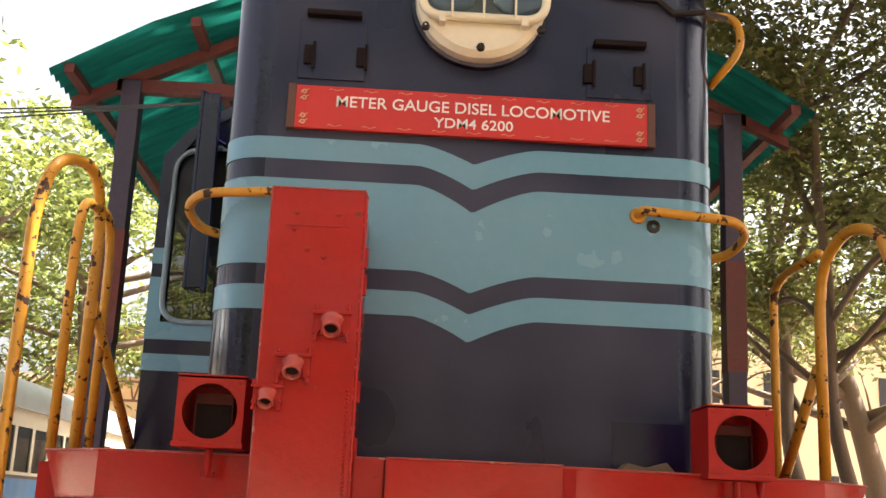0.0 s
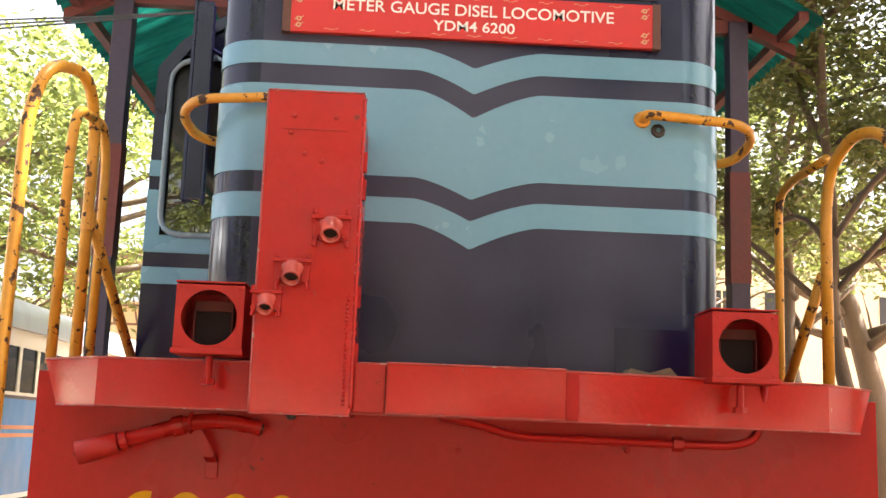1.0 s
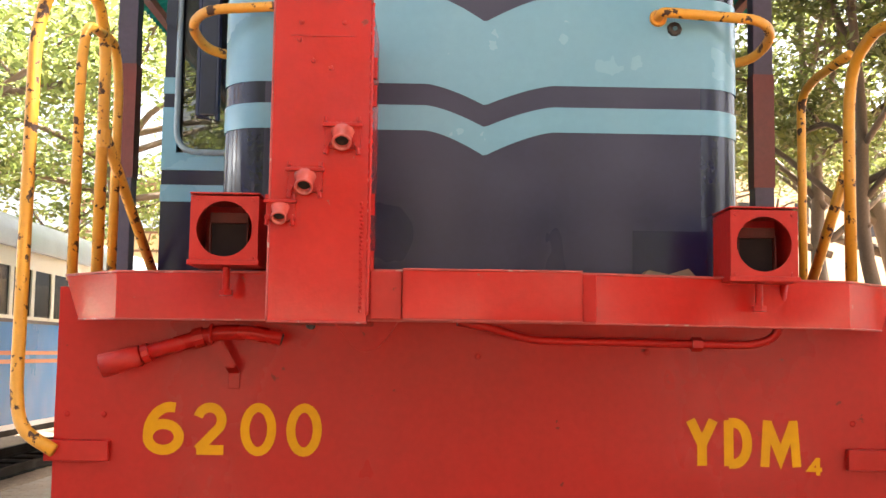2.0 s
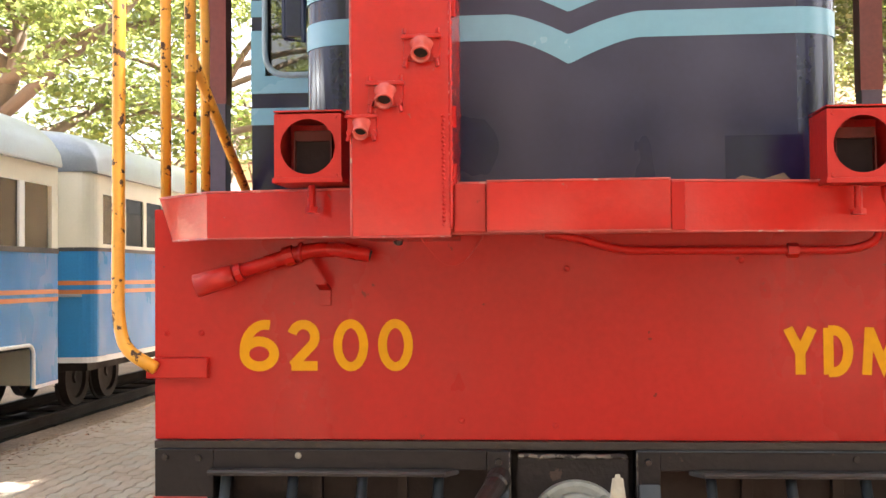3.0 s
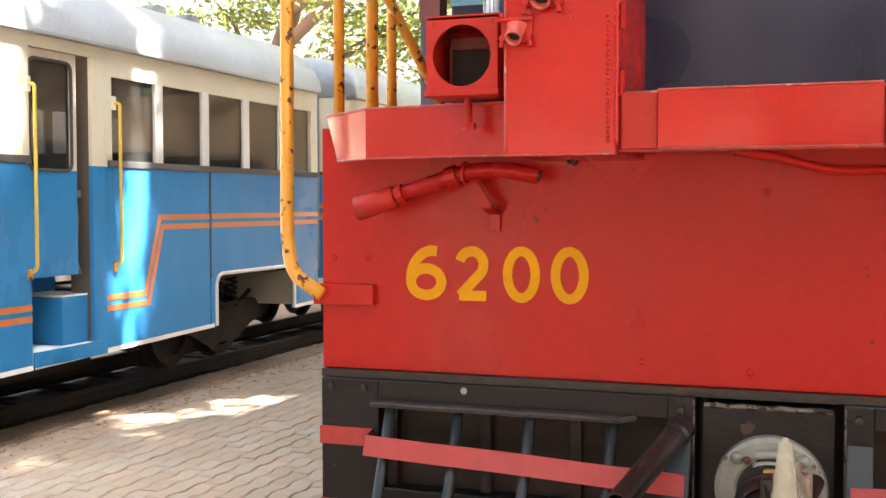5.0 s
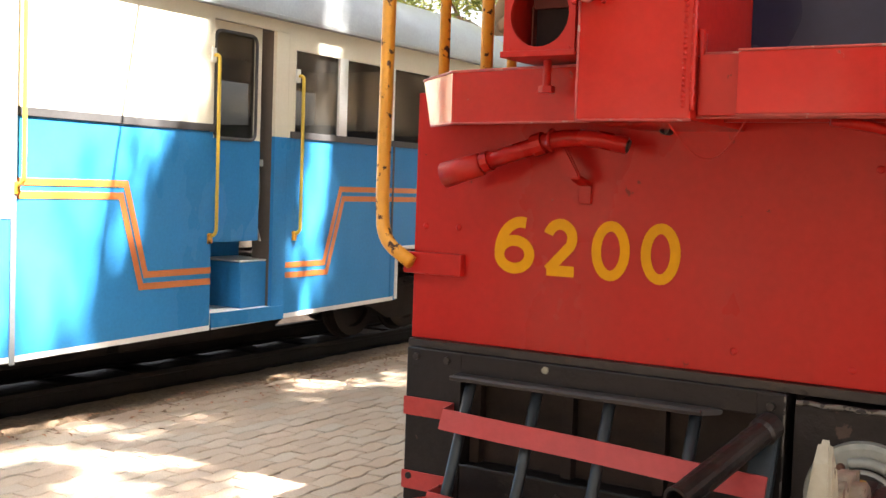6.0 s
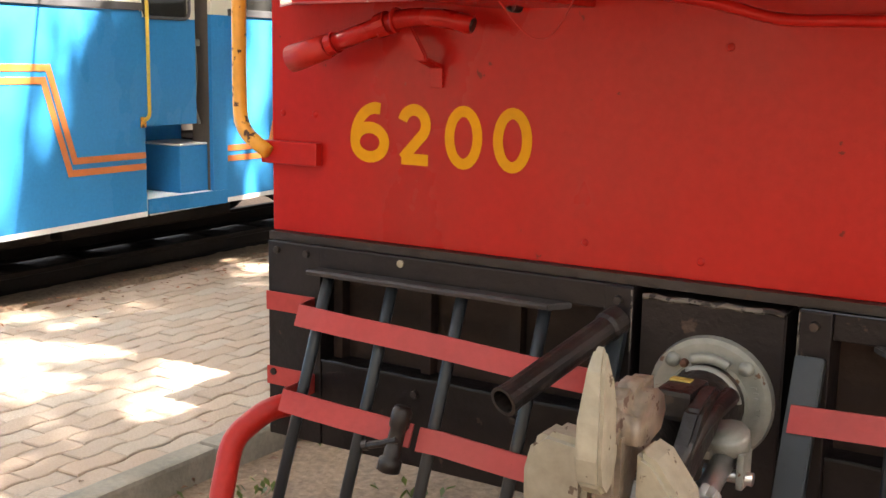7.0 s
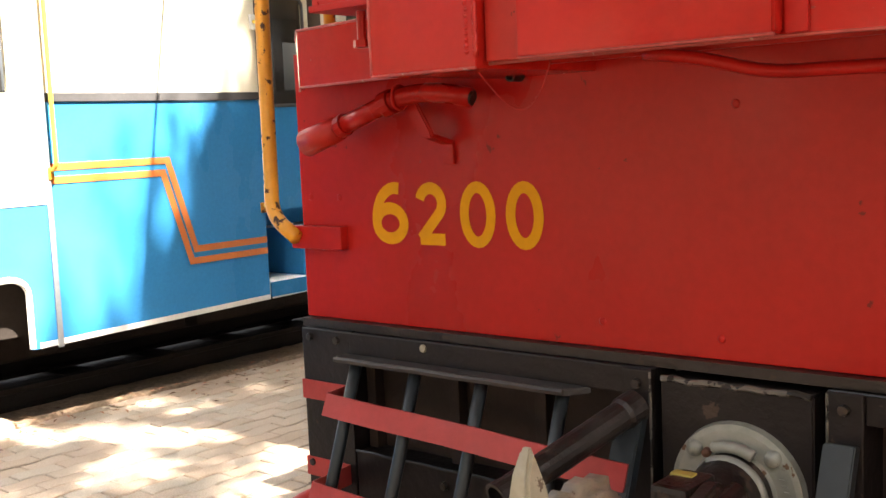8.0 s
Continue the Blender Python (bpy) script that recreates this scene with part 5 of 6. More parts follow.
    for y in (-0.25, 0.55, 5.05, 5.85):
        wheelset(p, y)
    for y in (0.15, 5.45):
        part("bogie_frame", prism([(y - 0.75, 0.50), (y - 0.6, 0.66), (y + 0.6, 0.66), (y + 0.75, 0.50), (y + 0.5, 0.42), (y + 0.25, 0.30), (y - 0.25, 0.30), (y - 0.5, 0.42)], "x", CX - 0.48, CX - 0.40), DARK, p)
    part("coupling_bar", tube([(CX - CW / 2, Y1 - 0.02, 0.75), (CX - CW / 2, Y1 + 0.4, 0.75)], 0.07, 10), DARK, p)
    return p


def railcar_two():
    Y0, Y1, ZE = 7.42, 17.5, 2.73
    p = thing("railcar", (CX - CW / 2, 12, 0), "second blue and cream railcar standing behind the first", "railcar")
    XF = CX - CW
    R = 0.16
    plan = [(XF, Y1), (XF, Y0 + R)] + [(XF + R - R * math.cos(t), Y0 + R - R * math.sin(t)) for t in [math.pi / 2 * i / 6 for i in range(1, 7)]] + [(CX - R + R * math.sin(t), Y0 + R - R * math.cos(t)) for t in [math.pi / 2 * i / 6 for i in range(7)]] + [(CX, Y1)]

    def skin(z0, z1, mat, name, off=0.0, label="", upto=None):
        bm = bmesh.new()
        pl = plan if upto is None else plan[:upto]
        c = Vector((CX - CW / 2, 12))
        q = [(x + math.copysign(off, x - c.x), y - off) for x, y in pl]
        lo, hi = [bm.verts.new((x, y, z0)) for x, y in q], [bm.verts.new((x, y, z1)) for x, y in q]
        for i in range(len(q) - 1):
            bm.faces.new((lo[i], lo[i + 1], hi[i + 1], hi[i]))
        bmesh.ops.recalc_face_normals(bm, faces=bm.faces)
        return part(name, bm, mat, p, label, smooth=False)
    skin(0.76, 1.885, BLUE, "lower_skin", label="blue lower sheet")
    skin(0.70, 0.76, WHITE, "foot_band", 0.003)
    skin(1.885, 1.925, RUBBER, "waist_strip", 0.006)
    n = len(plan)
    skin(1.925, 1.965, IVORY, "upper_skin")
    skin(2.505, ZE, IVORY, "upper_skin")
    skin(1.965, 2.505, IVORY, "upper_skin", upto=n - 1, label="cream front")
    for z in (1.525, 1.43):
        skin(z, z + 0.045, ORANGE, "lining", 0.003)
    y = Y0 + R
    while y < Y1 - 0.4:
        part("window_post", box(CX - 0.03, CX, y, y + 0.10, 1.965, 2.505), IVORY, p)
        w = part("window", box(CX - 0.024, CX - 0.018, y + 0.10, y + 0.64, 1.965, 2.505), GLASS, p, "dark coach window pane")
        w.visible_shadow = False
        y += 0.64
    for x in (CX - 0.42, CX - 1.9):
        part("cover_strip", box(x - 0.025, x + 0.025, Y0 - 0.012, Y0 - 0.004, 0.86, 2.75), SILVER, p)
    part("front_step", box(CX - 0.55, CX - 0.12, Y0 - 0.03, Y0 - 0.006, 1.40, 1.43, 0.004), SILVER, p)
    railcar_roof(p, Y0 - 0.02, Y1, ZE, 0.5)
    part("far_side", box(XF, XF + 0.02, Y0 + R, Y1, 2.02, 2.1), INSIDE, p)
    part("inner_ceiling", box(XF + 0.05, CX - 0.05, Y0 + 0.2, Y1 - 0.1, 2.74, 2.76), INSIDE, p)
    part("floor", box(XF + 0.05, CX - 0.05, Y0 + 0.1, Y1 - 0.1, 1.0, 1.05), INSIDE, p)
    part("underframe", box(XF + 0.15, CX - 0.15, Y0 + 0.2, Y1 - 0.1, 0.6, 1.0), DARK, p)
    for y in (8.5, 9.4, 15.4, 16.3):
        wheelset(p, y)
    return p


railcar_one()
railcar_two()
track = thing("railway_track", (CX - CW / 2, 3, -0.1), "dark rusty rails on sooty sleepers beside the paving", "railway track", kind="structure")
for s in (-1, 1):
    x = CX - CW / 2 + s * 0.5
    part("rail", prism([(x - 0.05, -0.05), (x + 0.05, -0.05), (x + 0.05, -0.03), (x + 0.01, -0.02), (x + 0.01, 0.06), (x + 0.032, 0.07), (x + 0.032, 0.10), (x - 0.032, 0.10), (x - 0.032, 0.07), (x - 0.01, 0.06), (x - 0.01, -0.02), (x - 0.05, -0.03)], "y", -9, 30), DARK, track)
for i in range(46):
    part("sleeper", box(CX - CW / 2 - 0.95, CX - CW / 2 + 0.95, -8 + i * 0.72, -7.76 + i * 0.72, -0.16, -0.055, 0.01), DARK, track)
# dark sheet added between the sleepers in place of under-car shade
part("shade_bed", box(CX - CW + 0.15, CX - 0.42, -8.2, 25.2, -0.14, -0.078), SHADE_BED, track, "dark bed that stands for the shade under the railcars")

# ---- the green shelter over the locomotive ----
def green_sheet():
    m, nt, b = nodes_of("green_translucent_sheet")
    n = noise_at(nt, 3, 5, stretch=(0.5, 4, 1))
    c = ramp(nt, n.outputs[0], ((0.3, (0.003, 0.06, 0.05)), (0.7, (0.01, 0.20, 0.15)))).outputs[0]
    nt.links.new(c, b.inputs["Base Color"])
    b.inputs["Roughness"].default_value = 0.4
    t = nt.nodes.new("ShaderNodeBsdfTranslucent")
    nt.links.new(c, t.inputs[0])
    mx = nt.nodes.new("ShaderNodeMixShader")
    mx.inputs[0].default_value = 0.4
    nt.links.new(b.outputs[0], mx.inputs[1])
    nt.links.new(t.outputs[0], mx.inputs[2])
    nt.links.new(mx.outputs[0], nt.nodes["Material Output"].inputs[0])
    return m


GREEN = green_sheet()
PURPLE = paint("dark_violet_steel", (0.05, 0.035, 0.06), 0.5, var=0.3, bump=0.2)
BROWN = paint("red_oxide_steel", (0.14, 0.028, 0.022), 0.6, var=0.3, bump=0.2)
shelter = thing("shelter", (0, 6, 0), "open shelter with green corrugated roof on dark posts", "shelter")
SY0, SY1, SXC, SXE, SZE, SZA = 1.70, 12.0, -0.09, 1.945, 3.79, 4.72
for s in (-1, 1):
    bm = bmesh.new()
    n = 480
    rows = []
    for i in range(n + 1):
        y = SY0 + (SY1 - SY0) * i / n
        d = 0.013 * math.sin(i * math.pi / 2)
        rows.append([bm.verts.new((SXC + s * SXE * (1 - k), y, SZE + (SZA - SZE) * k + d - 0.03 * math.sin(k * 9 + y))) for k in (0, 0.25, 0.5, 0.75, 1)])
    for a, b in zip(rows, rows[1:]):
        for k in range(4):
            bm.faces.new((a[k], a[k + 1], b[k + 1], b[k]))
    part("roof_sheet", bm, GREEN, shelter, "sagging green corrugated plastic sheet", smooth=True)
    px = SXC + s * 1.61
    for y in (2.08, 5.4, 8.8):
        post = part("post", box(px - 0.05, px + 0.05, y - 0.05, y + 0.05, -0.12, 3.86, 0.006), PURPLE, shelter, "dark painted steel post")
        part("post_band", box(px - 0.053, px + 0.053, y - 0.053, y + 0.053, 2.46, 3.04), BROWN, post)
        part("rafter", prism([(SXC + s * 1.92, SZE - 0.04), (SXC + s * 1.92, SZE - 0.10), (SXC, SZA - 0.11), (SXC, SZA - 0.05)], "y", y - 0.03, y + 0.03), BROWN, shelter)
        lo, hi = sorted((px + s * 0.08, SXC))
        part("tie_beam", box(lo, hi, y - 0.03, y + 0.03, 3.80, 3.87), BROWN, shelter)
        part("strut", tube([(SXC + s * 1.05, y, 3.84), (SXC + s * 0.85, y, 4.28)], 0.028, 8), BROWN, shelter)
    for k in (0.05, 0.36, 0.68):
        x, z = SXC + s * SXE * (1 - k), SZE + (SZA - SZE) * k - 0.045
        part("purlin", box(x - 0.025, x + 0.025, SY0 + 0.03, SY1, z - 0.03, z + 0.02), BROWN, shelter)

# ---- trees, buildings, sky-line ----
BARK = paint("tree_bark", (0.12, 0.085, 0.06), 0.9, var=0.35, big=4, bump=0.9, stretch=(1, 1, 0.3))
LEAF = leaf_material("leaf_green", (0.022, 0.038, 0.012), (0.070, 0.098, 0.028), 0.25)
# lighter copy of LEAF, with the sun on the right-hand trees in its colour
LEAF3 = leaf_material("leaf_sunlit_olive", (0.034, 0.046, 0.015), (0.095, 0.108, 0.036), 0.38)
LEAF2 = leaf_material("leaf_yellow_green", (0.05, 0.075, 0.022), (0.14, 0.175, 0.055), 0.45)


def leaf_mesh(bm_lists, centre, spread, count, size, rng):
    verts, faces = bm_lists
    for _ in range(count):
        p = Vector(centre) + Vector((rng.gauss(0, 1) * spread[0], rng.gauss(0, 1) * spread[1], rng.gauss(0, 1) * spread[2]))
        a = Vector((rng.uniform(-1, 1), rng.uniform(-1, 1), rng.uniform(-0.7, 0.4))).normalized() * size * rng.uniform(0.6, 1.3)
        b = a.cross(Vector((rng.uniform(-1, 1), rng.uniform(-1, 1), rng.uniform(-1, 1)))).normalized() * a.length * 0.38
        i = len(verts)
        verts += [p - a, p + b - a * 0.1, p + a, p - b - a * 0.1]
        faces.append((i, i + 1, i + 2, i + 3))


def tree(base, height, crown, seed, label, leaf=LEAF, trunk_r=0.2, clumps=120, leaves=90, size=0.07, lean=(0, 0), first=0.35, keep=None, limbs=11):
    rng = random.Random(seed)
    t = thing("tree", base, label, "tree", "trees in the yard")
    B = Vector(base)
    top = B + Vector((lean[0], lean[1], height * 0.75))
    spine = [B.lerp(top, k) + Vector((rng.uniform(-1, 1), rng.uniform(-1, 1), 0)) * 0.25 * (0 < k < 1) for k in (0, 0.2, 0.4, 0.6, 0.8, 1)]
    bm = tube(rounded(spine, 0.6, 3), trunk_r, 12, trunk_r * 0.35)
    tips = []
    for i in range(limbs):
        k = rng.uniform(first, 1)
        s = B.lerp(top, k)
        az = 2 * math.pi * (i * 0.382 + rng.uniform(-0.06, 0.06))
        reach = crown * rng.uniform(0.55, 1.0)
        e = s + Vector((math.cos(az) * reach, math.sin(az) * reach, rng.uniform(0.1, 0.5) * height * 0.45))
        m1 = s.lerp(e, 0.4) + Vector((rng.uniform(-0.3, 0.3), rng.uniform(-0.3, 0.3), rng.uniform(0.0, 0.4)))
        m2 = s.lerp(e, 0.72) + Vector((rng.uniform(-0.4, 0.4), rng.uniform(-0.4, 0.4), rng.uniform(-0.1, 0.5)))
        add_tube(bm, rounded([s, m1, m2, e], 0.5, 3), trunk_r * 0.38, 8, 0.02)
        tips += [m1.lerp(m2, 0.5), m2, m2.lerp(e, 0.5), e]
        for j in range(3):
            o = m1.lerp(e, rng.uniform(0.1, 0.9))
            q = o + Vector((rng.uniform(-1, 1), rng.uniform(-1, 1), rng.uniform(-0.3, 0.8))) * crown * 0.3
            add_tube(bm, [o, o.lerp(q, 0.5) + Vector((0, 0, 0.1)), q], 0.035, 6, 0.01)
            tips += [q, o.lerp(q, 0.6)]
    part("trunk", bm, BARK, t, "grey-brown trunk with spreading limbs", smooth=True)
    verts, faces = [], []
    for i in range(clumps):
        c = tips[i % len(tips)] + Vector((rng.gauss(0, 1), rng.gauss(0, 1), rng.gauss(0, 0.6))) * crown * 0.13
        if keep and not keep(c):
            continue
        s = rng.uniform(0.22, 0.5)
        leaf_mesh((verts, faces), c, (s, s, s * 0.55), leaves, size, rng)
    me = bpy.data.meshes.new("crown")
    me.from_pydata([v - B for v in verts], [], faces)
    me.materials.append(leaf)
    ob = new("crown", me)
    ob.parent = t
    tagged(ob, "airy crown of small green leaves")
    return t


def clear_right(c):
    """These crowns start high."""
    return c.z > 1.6 + 0.17 * (c.y + 3.3) + 0.9 * noise.noise(c * 0.8)


tree((-5.6, 19.5, -0.1), 9, 5.0, 3, "broad tree with sunlit yellow-green leaves behind the railcars", LEAF2, 0.2, 160, 100, 0.10, (-1.5, 0.5), 0.5)
tree((-3.2, 22, -0.1), 10, 5.0, 4, "tall spreading tree with airy green crown", LEAF2, 0.2, 150, 100, 0.10, (1, 1), 0.5)
tree((-11, 17, -0.1), 10, 5.5, 5, "large tree with dense green crown beyond the railcars", LEAF2, 0.35, 220, 100, 0.10, (1, 0), 0.5)
tree((6.3, 13, -0.1), 10, 4.6, 6, "tall tree with fine leaves beside the locomotive", LEAF3, 0.15, 230, 110, 0.07, (-0.6, 0.5), 0.42, clear_right)
tree((5.6, 10.2, -0.1), 10.5, 3.4, 61, "dense dark-leaved tree rising behind the shelter", LEAF3, 0.12, 270, 120, 0.07, (-0.4, 0.2), 0.42, clear_right, limbs=15)
tree((9.5, 18, -0.1), 11, 5.5, 7, "tall tree with dense green crown", LEAF3, 0.3, 220, 110, 0.085, (-1, 0), 0.42, clear_right)
tree((4.0, 19, -0.1), 10, 4.5, 8, "slender tree with fine green leaves", LEAF3, 0.22, 160, 110, 0.08, (0.4, 0), 0.42, clear_right)

PLASTER = paint("cream_plaster", (0.72, 0.60, 0.42), 0.85, var=0.1, bump=0.2, dust=0.3, dust_col=(0.5, 0.4, 0.28))
DARKWIN = paint("dark_opening", (0.03, 0.03, 0.035), 0.3)


def building(at, sx, sy, h, label, windows):
    b = thing("building", at, label, "building")
    x, y, _ = at
    part("wall", box(x - sx / 2, x + sx / 2, y - sy / 2, y + sy / 2, -0.2, h), PLASTER, b)
    part("roof_slab", box(x - sx / 2 - 0.3, x + sx / 2 + 0.3, y - sy / 2 - 0.3, y + sy / 2 + 0.3, h, h + 0.25), PLASTER, b)
    for wx, wz in windows:
        w = part("window", box(wx - 0.4, wx + 0.4, y - sy / 2 - 0.03, y - sy / 2 + 0.02, wz, wz + 0.9), DARKWIN, b)
        part("window_frame", box(wx - 0.46, wx + 0.46, y - sy / 2 - 0.05, y - sy / 2 - 0.031, wz - 0.06, wz), PLASTER, w)
        part("mullion", box(wx - 0.02, wx + 0.02, y - sy / 2 - 0.05, y - sy / 2 - 0.031, wz, wz + 0.9), PLASTER, w)


building((13, 30, 0), 16, 8, 7.2, "low cream-plastered building behind the trees", [(x, z) for x in (7.0, 8.6, 10.2, 11.8, 13.4) for z in (2.2, 4.9)])
building((-8.5, 34, 0), 12, 8, 5.0, "pale plastered building beyond the railcars", [(-7.0, 3.0), (-5.2, 3.0), (-4.0, 3.0)])
shed = thing("lattice_shed", (-6.2, 28, 0), "open shed with lattice roof truss", "shed")
part("shed_roof", prism([(-9.5, 5.6), (-6.2, 6.6), (-2.9, 5.6), (-2.9, 5.5), (-6.2, 6.48), (-9.5, 5.5)], "y", 26, 30), TIN, shed)
for z in (4.2, 4.7, 5.2):
    part("truss_bar", box(-9.5, -2.9, 25.9, 25.98, z, z + 0.06), TIN, shed)
for i in range(12):
    x = -9.5 + i * 0.6
    part("truss_bar", tube([(x, 25.94, 4.2), (x + 0.3, 25.94, 5.5), (x + 0.6, 25.94, 4.2)], 0.03, 5), TIN, shed)
for x in (-9.4, -6.2, -3.0):
    part("post", box(x - 0.06, x + 0.06, 25.9, 26.02, -0.1, 5.5), TIN, shed)

wires = thing("overhead_wires", (-6, 12, 0), "thin sagging overhead wires", "wire")
for k in range(3):
    part("wire", tube([(-1.14 - 9.0 * t, 1.25 + 2.6 * t, 3.46 + 0.018 * k * min(1, t * 8) - 0.30 * t + 0.9 * t * t + 0.05 * k * t) for t in [i / 16 for i in range(17)]], 0.0045, 5), RUBBER, wires)


# ---- unseen trees, added behind the camera and overhead to shape the light ----
def shade(c):
    """Added leaves thin over the sunlit strip of paving and railcar; none hang into view."""
    if c.z < 2.6 + 0.53 * (c.y + 3.3):
        return False
    g = c - SUN_DIR * ((c.z - 1.0) / SUN_DIR.z)
    n = noise.noise(Vector((g.x * 1.25, g.y * 1.25, 4.2)))
    edge = 1.88 + 1.0 * max(0.0, -4.6 - g.x)
    if g.x < -6.9:
        return n > 0.1
    if g.x < -4.3 and -1.5 < g.y < edge + 0.08 * n:
        return False
    if g.x < -4.3 and g.y < 6.4:
        return not 3.66 < g.y < 4.22
    if g.x < -1.5 and -0.8 < g.y < (5.4 if g.x < -3.4 else 3.4):                # broken shade on the paving
        fine = noise.noise(Vector((g.x * 2.9, g.y * 2.9, c.z * 0.4)))
        return fine > 0.04 + 0.25 * n
    return n > (-0.9 if g.x > -0.6 else -0.66)


def canopy_tree(base, label, seed, x0, x1, y0, y1, z0, z1, count, leaf):
    rng = random.Random(seed)
    t = thing("tree", base, label, "tree", "trees in the yard")
    B = Vector(base)
    fork = B + Vector((0.1, 0.2, 5.6))
    bm = tube(rounded([B, B + Vector((0.2, -0.1, 2.2)), fork], 0.8, 3), 0.30, 14, 0.20)
    for i in range(12):
        e = Vector((rng.uniform(x0 + 4, x1), rng.uniform(y0, y1), rng.uniform(z0, z1)))
        m = fork.lerp(e, 0.45) + Vector((rng.uniform(-0.5, 0.5), rng.uniform(-0.5, 0.5), 0.7))
        add_tube(bm, rounded([fork, m, e], 1.0, 4), 0.09, 8, 0.012)
    part("trunk", bm, BARK, t, "grey-brown forked trunk with long limbs", smooth=True)
    verts, faces = [], []
    for i in range(count):
        c = Vector((rng.uniform(x0, x1), rng.uniform(y0, y1), rng.uniform(z0, z1)))
        if not shade(c):
            continue
        g = c - SUN_DIR * ((c.z - 1.0) / SUN_DIR.z)
        s = rng.uniform(0.10, 0.20) if g.x < -1.5 and g.y < 6.4 else rng.uniform(0.18, 0.36)
        leaf_mesh((verts, faces), c, (s, s, s * 0.5), 150 if g.x < -3.5 and g.y > 0 else 80, 0.09, rng)
    me = bpy.data.meshes.new("crown")
    me.from_pydata([v - B for v in verts], [], faces)
    me.materials.append(leaf)
    ob = new("crown", me)
    ob.parent = t
    tagged(ob, "high open crown of small leaves")


# crown added out of view, its gaps set to let the sun patches through
canopy_tree((4.2, -4.6, -0.1), "unseen tree added overhead to shade the locomotive", 21, -5.8, 12.0, -6.0, 12.6, 9.2, 12.2, 8200, LEAF)
# four unseen trees, added to cut the sky light and darken reflections
tree((-6.5, -9.5, -0.1), 9, 4.6, 31, "unseen leafy tree added behind the paving", LEAF, 0.25, 170, 80, 0.11, (0.5, 0.5), 0.25)
tree((1.0, -13.0, -0.1), 10, 5.0, 32, "unseen leafy tree added across the yard", LEAF, 0.28, 190, 80, 0.12, (0.2, 0.2), 0.2)
tree((8.5, -8.5, -0.1), 10, 5.0, 33, "unseen leafy tree added at the edge of the yard", LEAF, 0.28, 190, 80, 0.12, (0, 0.4), 0.2)
tree((9.5, 1.5, -0.1), 9, 4.0, 34, "unseen leafy tree added beside the locomotive yard", LEAF, 0.25, 190, 80, 0.10, (0, 0.4), 0.2)

# ---- paving stones ----
def paver_material():
    m, nt, b = nodes_of("wavy_concrete_paver")
    oi, ge = nt.nodes.new("ShaderNodeObjectInfo"), nt.nodes.new("ShaderNodeNewGeometry")
    ad = nt.nodes.new("ShaderNodeMath")
    ad.operation = 'ADD'
    nt.links.new(oi.outputs["Random"], ad.inputs[0])
    nt.links.new(ge.outputs["Random Per Island"], ad.inputs[1])
    fr = nt.nodes.new("ShaderNodeMath")
    fr.operation = 'FRACT'
    nt.links.new(ad.outputs[0], fr.inputs[0])
    tone = ramp(nt, fr.outputs[0], ((0.0, (0.33, 0.25, 0.19)), (0.35, (0.40, 0.29, 0.215)), (0.65, (0.37, 0.33, 0.275)), (1.0, (0.46, 0.33, 0.245)))).outputs[0]
    n1, n2 = noise_at(nt, 6, 5), noise_at(nt, 90, 4, 0.7)
    geo = nt.nodes.new("ShaderNodeNewGeometry")
    n3 = nt.nodes.new("ShaderNodeTexNoise")
    n3.inputs["Scale"].default_value, n3.inputs["Detail"].default_value = 0.9, 5
    nt.links.new(geo.outputs["Position"], n3.inputs["Vector"])
    c = mixed(nt, 0.45, tone, ramp(nt, n2.outputs[0], ((0.3, (0.16, 0.12, 0.09)), (0.7, (0.48, 0.38, 0.30)))).outputs[0])
    c = mixed(nt, ramp(nt, n3.outputs[0], ((0.42, (0, 0, 0)), (0.7, (0.55, 0.55, 0.55)))).outputs[0], c, (0.30, 0.21, 0.15))
    nt.links.new(c, b.inputs["Base Color"])
    b.inputs["Roughness"].default_value = 0.88
    bp = nt.nodes.new("ShaderNodeBump")
    bp.inputs["Strength"].default_value, bp.inputs["Distance"].default_value = 0.5, 0.003
    nt.links.new(n2.outputs[0], bp.inputs["Height"])
    nt.links.new(bp.outputs[0], b.inputs["Normal"])
    return m


PAVER = paver_material()
PL, PW, AMP = 0.245, 0.1225, 0.011


def paver_outline(gap, end, amp):
    """Along y PL long, with wavy long edges."""
    n = 6
    up = [(amp * math.sin(2 * math.pi * i / n) + PW / 2 - gap, -PL / 2 + end + (PL - 2 * end) * i / n) for i in range(n + 1)]
    dn = [(amp * math.sin(2 * math.pi * i / n) - PW / 2 + gap, -PL / 2 + end + (PL - 2 * end) * i / n) for i in range(n + 1)]
    return up + dn[::-1]


def paver_geometry(amp):
    a, b = paver_outline(0.0035, 0.003, amp), paver_outline(0.009, 0.008, amp)
    n = len(a)
    verts = [(x, y, -0.03) for x, y in a] + [(x, y, -0.005) for x, y in a] + [(x, y, 0.0) for x, y in b]
    faces = [(i, (i + 1) % n, n + (i + 1) % n, n + i) for i in range(n)] + [(n + i, n + (i + 1) % n, 2 * n + (i + 1) % n, 2 * n + i) for i in range(n)] + [tuple(range(2 * n, 3 * n))]
    return verts, [f[::-1] for f in faces]


PAVER_ME, PVS = [], []
for amp in (AMP, -AMP):               # every other row is offset, so its wave runs the other way
    PV, PF = paver_geometry(amp)
    me = bpy.data.meshes.new("paver")
    me.from_pydata(PV, [], [f[::-1] for f in PF])
    me.materials.append(PAVER)
    PAVER_ME.append(me)
    PVS.append(PV)
rng = random.Random(5)
rest_v, rest_f, near = [], [], 0
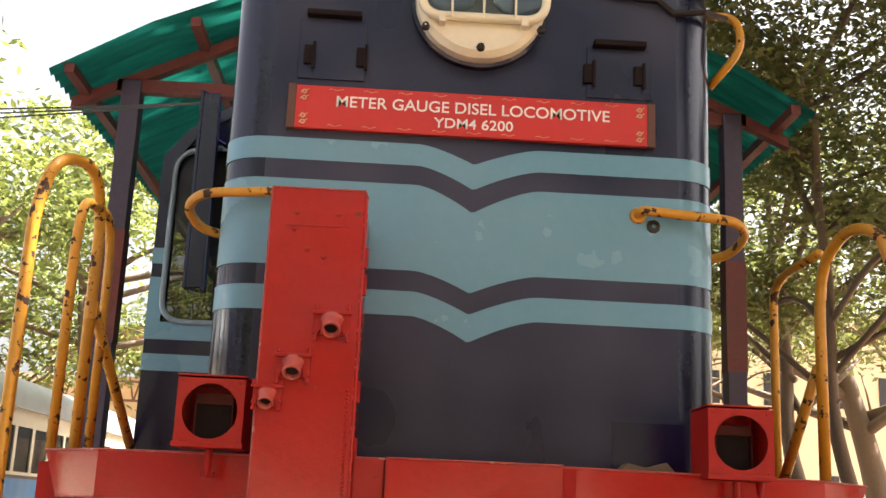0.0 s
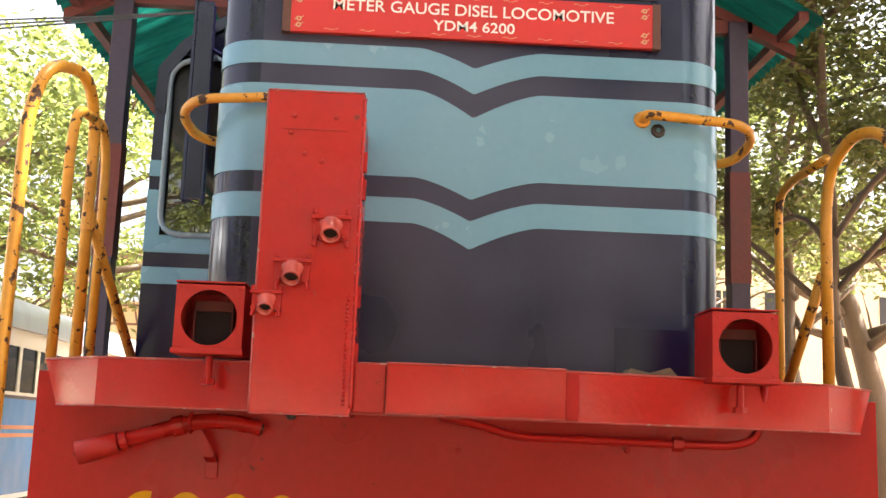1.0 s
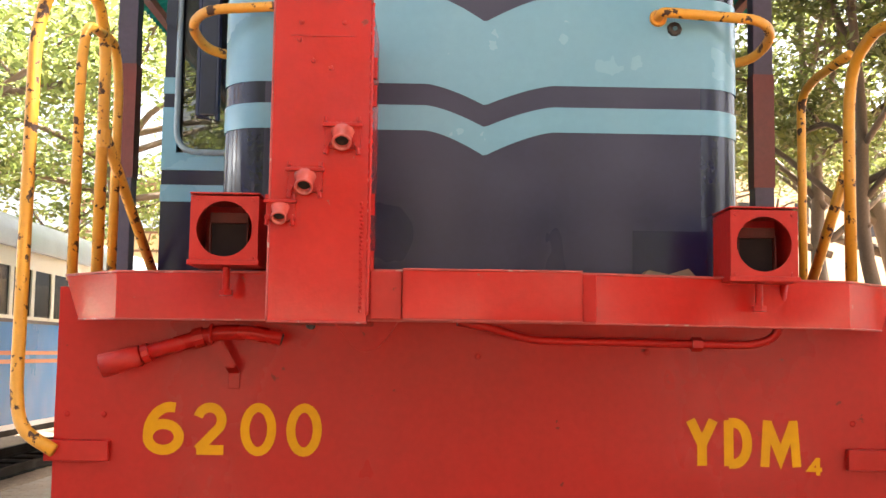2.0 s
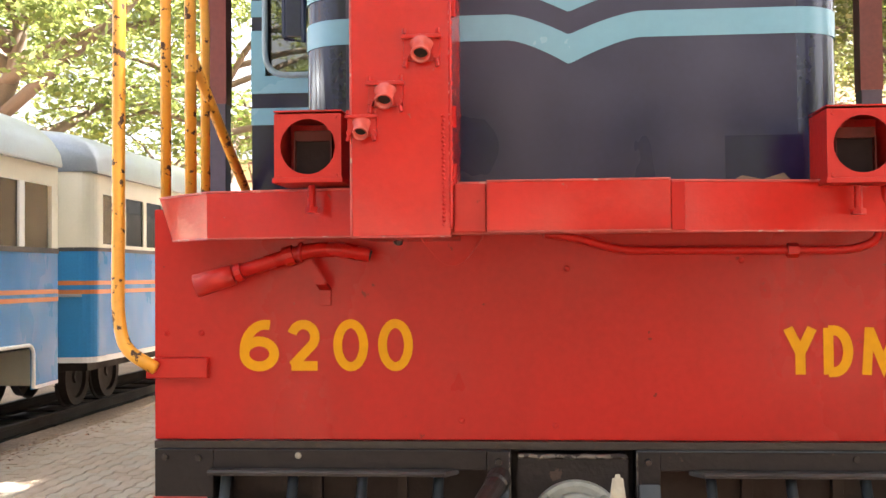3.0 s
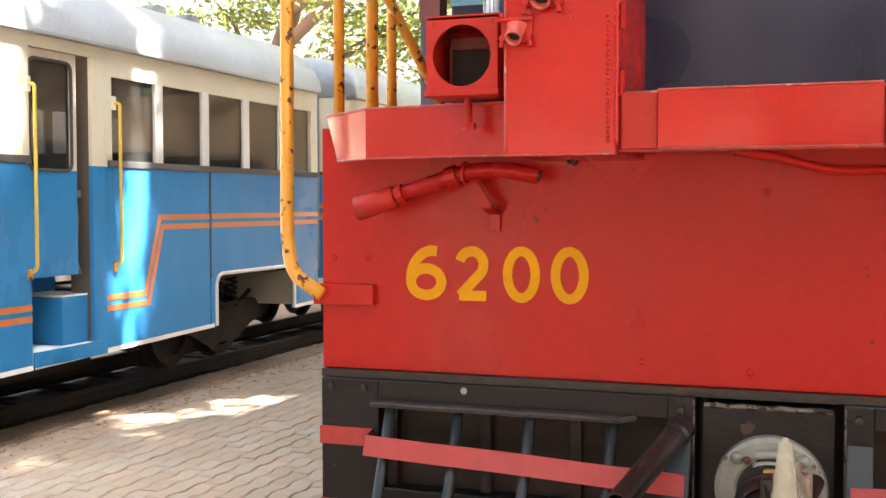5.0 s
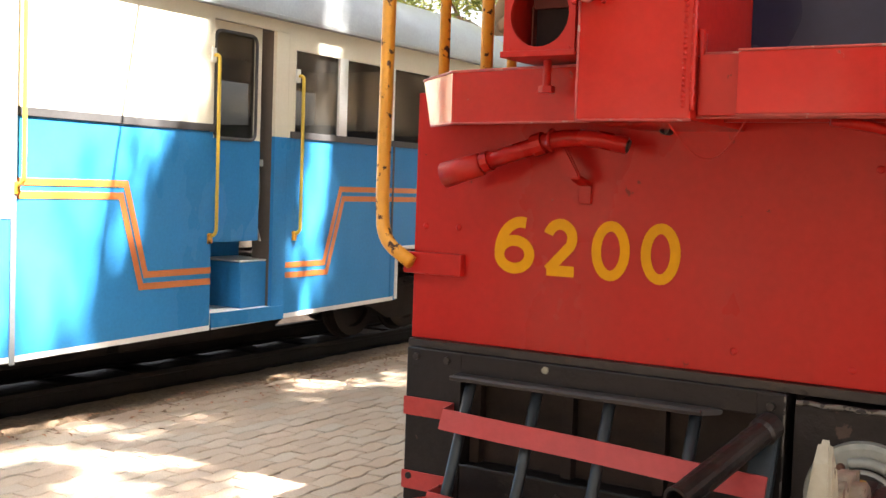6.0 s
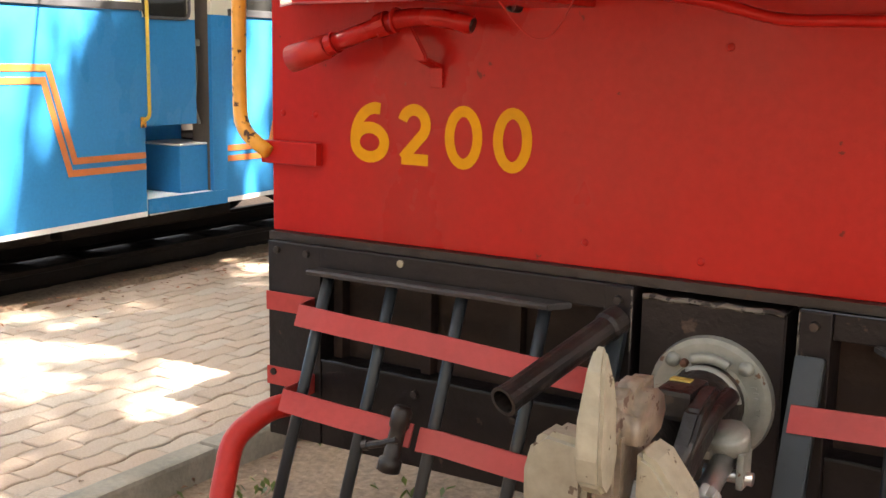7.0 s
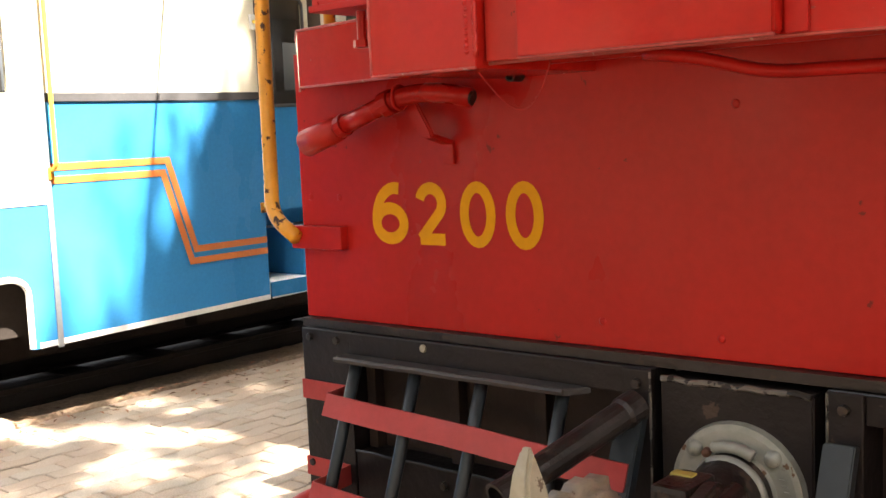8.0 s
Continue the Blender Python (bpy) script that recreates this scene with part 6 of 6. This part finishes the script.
for i in range(int((PAVE_X1 - PAVE_X0) / PW)):
    x = PAVE_X1 - 0.06 - i * PW
    for j in range(int((PAVE_Y1 - PAVE_Y0) / PL)):
        y = PAVE_Y0 + 0.12 + j * PL + (PL / 2 if i % 2 else 0)
        dz, tx, ty = rng.uniform(-0.004, 0.003), rng.uniform(-0.012, 0.012), rng.uniform(-0.012, 0.012)
        if 0.35 < y < 3.1 and near < 300:
            near += 1
            ob = new("paver", PAVER_ME[i % 2])
            ob.parent = pavement
            ob.location, ob.rotation_euler = (x, y, dz), (tx, ty, rng.uniform(-0.01, 0.01))
        else:
            k = len(rest_v)
            rest_v += [(x + vx, y + vy, dz + vz + tx * vy - ty * vx) for vx, vy, vz in PVS[i % 2]]
            rest_f += [tuple(k + q for q in f[::-1]) for f in PF]
me = bpy.data.meshes.new("pavers")
me.from_pydata(rest_v, [], rest_f)
me.materials.append(PAVER)
ob = new("pavers", me)
ob.parent = pavement
tagged(ob, kind="stuff")

# small weeds and litter by the kerb and under the guard
rng = random.Random(9)
verts, faces = [], []
for cx, cy, n in ((-1.95, 0.55, 60), (-1.85, 0.25, 40), (-2.05, 1.4, 40), (-1.0, 0.35, 70), (-0.75, 0.15, 60), (-0.5, 0.4, 60), (-1.4, 0.9, 30), (-0.2, 0.2, 30)):
    for _ in range(n):
        p = Vector((cx + rng.gauss(0, 0.09), cy + rng.gauss(0, 0.12), -0.10))
        h = Vector((rng.uniform(-0.04, 0.04), rng.uniform(-0.04, 0.04), rng.uniform(0.015, 0.05)))
        s = Vector((rng.uniform(-1, 1), rng.uniform(-1, 1), 0)).normalized() * 0.012
        k = len(verts)
        verts += [p - s * 0.3, p + h * 0.6 - s, p + h, p + h * 0.6 + s]
        faces.append((k, k + 1, k + 2, k + 3))
me = bpy.data.meshes.new("weeds")
me.from_pydata(verts, [], faces)
me.materials.append(LEAF)
tagged(new("weeds", me), "small green weeds sprouting from the soil", "weeds", "", "stuff")

# trodden soil between the paving and the track
bm = bmesh.new()
bmesh.ops.create_grid(bm, x_segments=16, y_segments=260, size=1)
for v in bm.verts:
    u, w = v.co.x, v.co.y
    x, y = -5.11 + 0.29 * u, 3 + 9 * w
    ragged = 0.07 * noise.noise(Vector((1.7, y * 2.2, 0))) + 0.04 * noise.noise(Vector((4.1, y * 7, 0)))
    edge = (-4.87 + ragged) - x
    v.co = (x, y, -0.10 + 0.115 * min(1.0, max(0.0, (x + 5.40) / 0.15)) * min(1.0, max(0.0, edge / 0.05)) + 0.012 * noise.noise(Vector((x * 9, y * 9, 1))))
piece("soil_shoulder", bm, SOIL, "ragged strip of brown soil along the paving", "ground", smooth=True)

# dry leaves blown against the track and along the kerb
rng = random.Random(14)
verts, faces = [], []
for i in range(700):
    x = -4.92 + abs(rng.gauss(0, 0.22)) if i % 3 else -2.2 + rng.gauss(0, 0.12)
    p = Vector((x - 0.1 * (i % 3 > 1), rng.uniform(-1.5, 8.5), 0.006))
    if p.x < -4.86:
        p.z = 0.026
    if p.x > -2.21:
        p.z = -0.075
    a = rng.uniform(0, 6.28)
    u = Vector((math.cos(a), math.sin(a), rng.uniform(-0.1, 0.25))) * rng.uniform(0.012, 0.03)
    w = Vector((-math.sin(a), math.cos(a), rng.uniform(-0.1, 0.25))) * rng.uniform(0.007, 0.014)
    k = len(verts)
    verts += [p - u, p - w + Vector((0, 0, 0.006)), p + u, p + w + Vector((0, 0, 0.006))]
    faces.append((k, k + 1, k + 2, k + 3))
me = bpy.data.meshes.new("dry_leaves")
me.from_pydata(verts, [], faces)
me.materials.append(leaf_material("dry_leaf", (0.10, 0.035, 0.02), (0.26, 0.11, 0.06), 0.1))
tagged(new("dry_leaves", me), "reddish-brown dry leaves scattered along the paving edge", "leaves", "", "stuff")
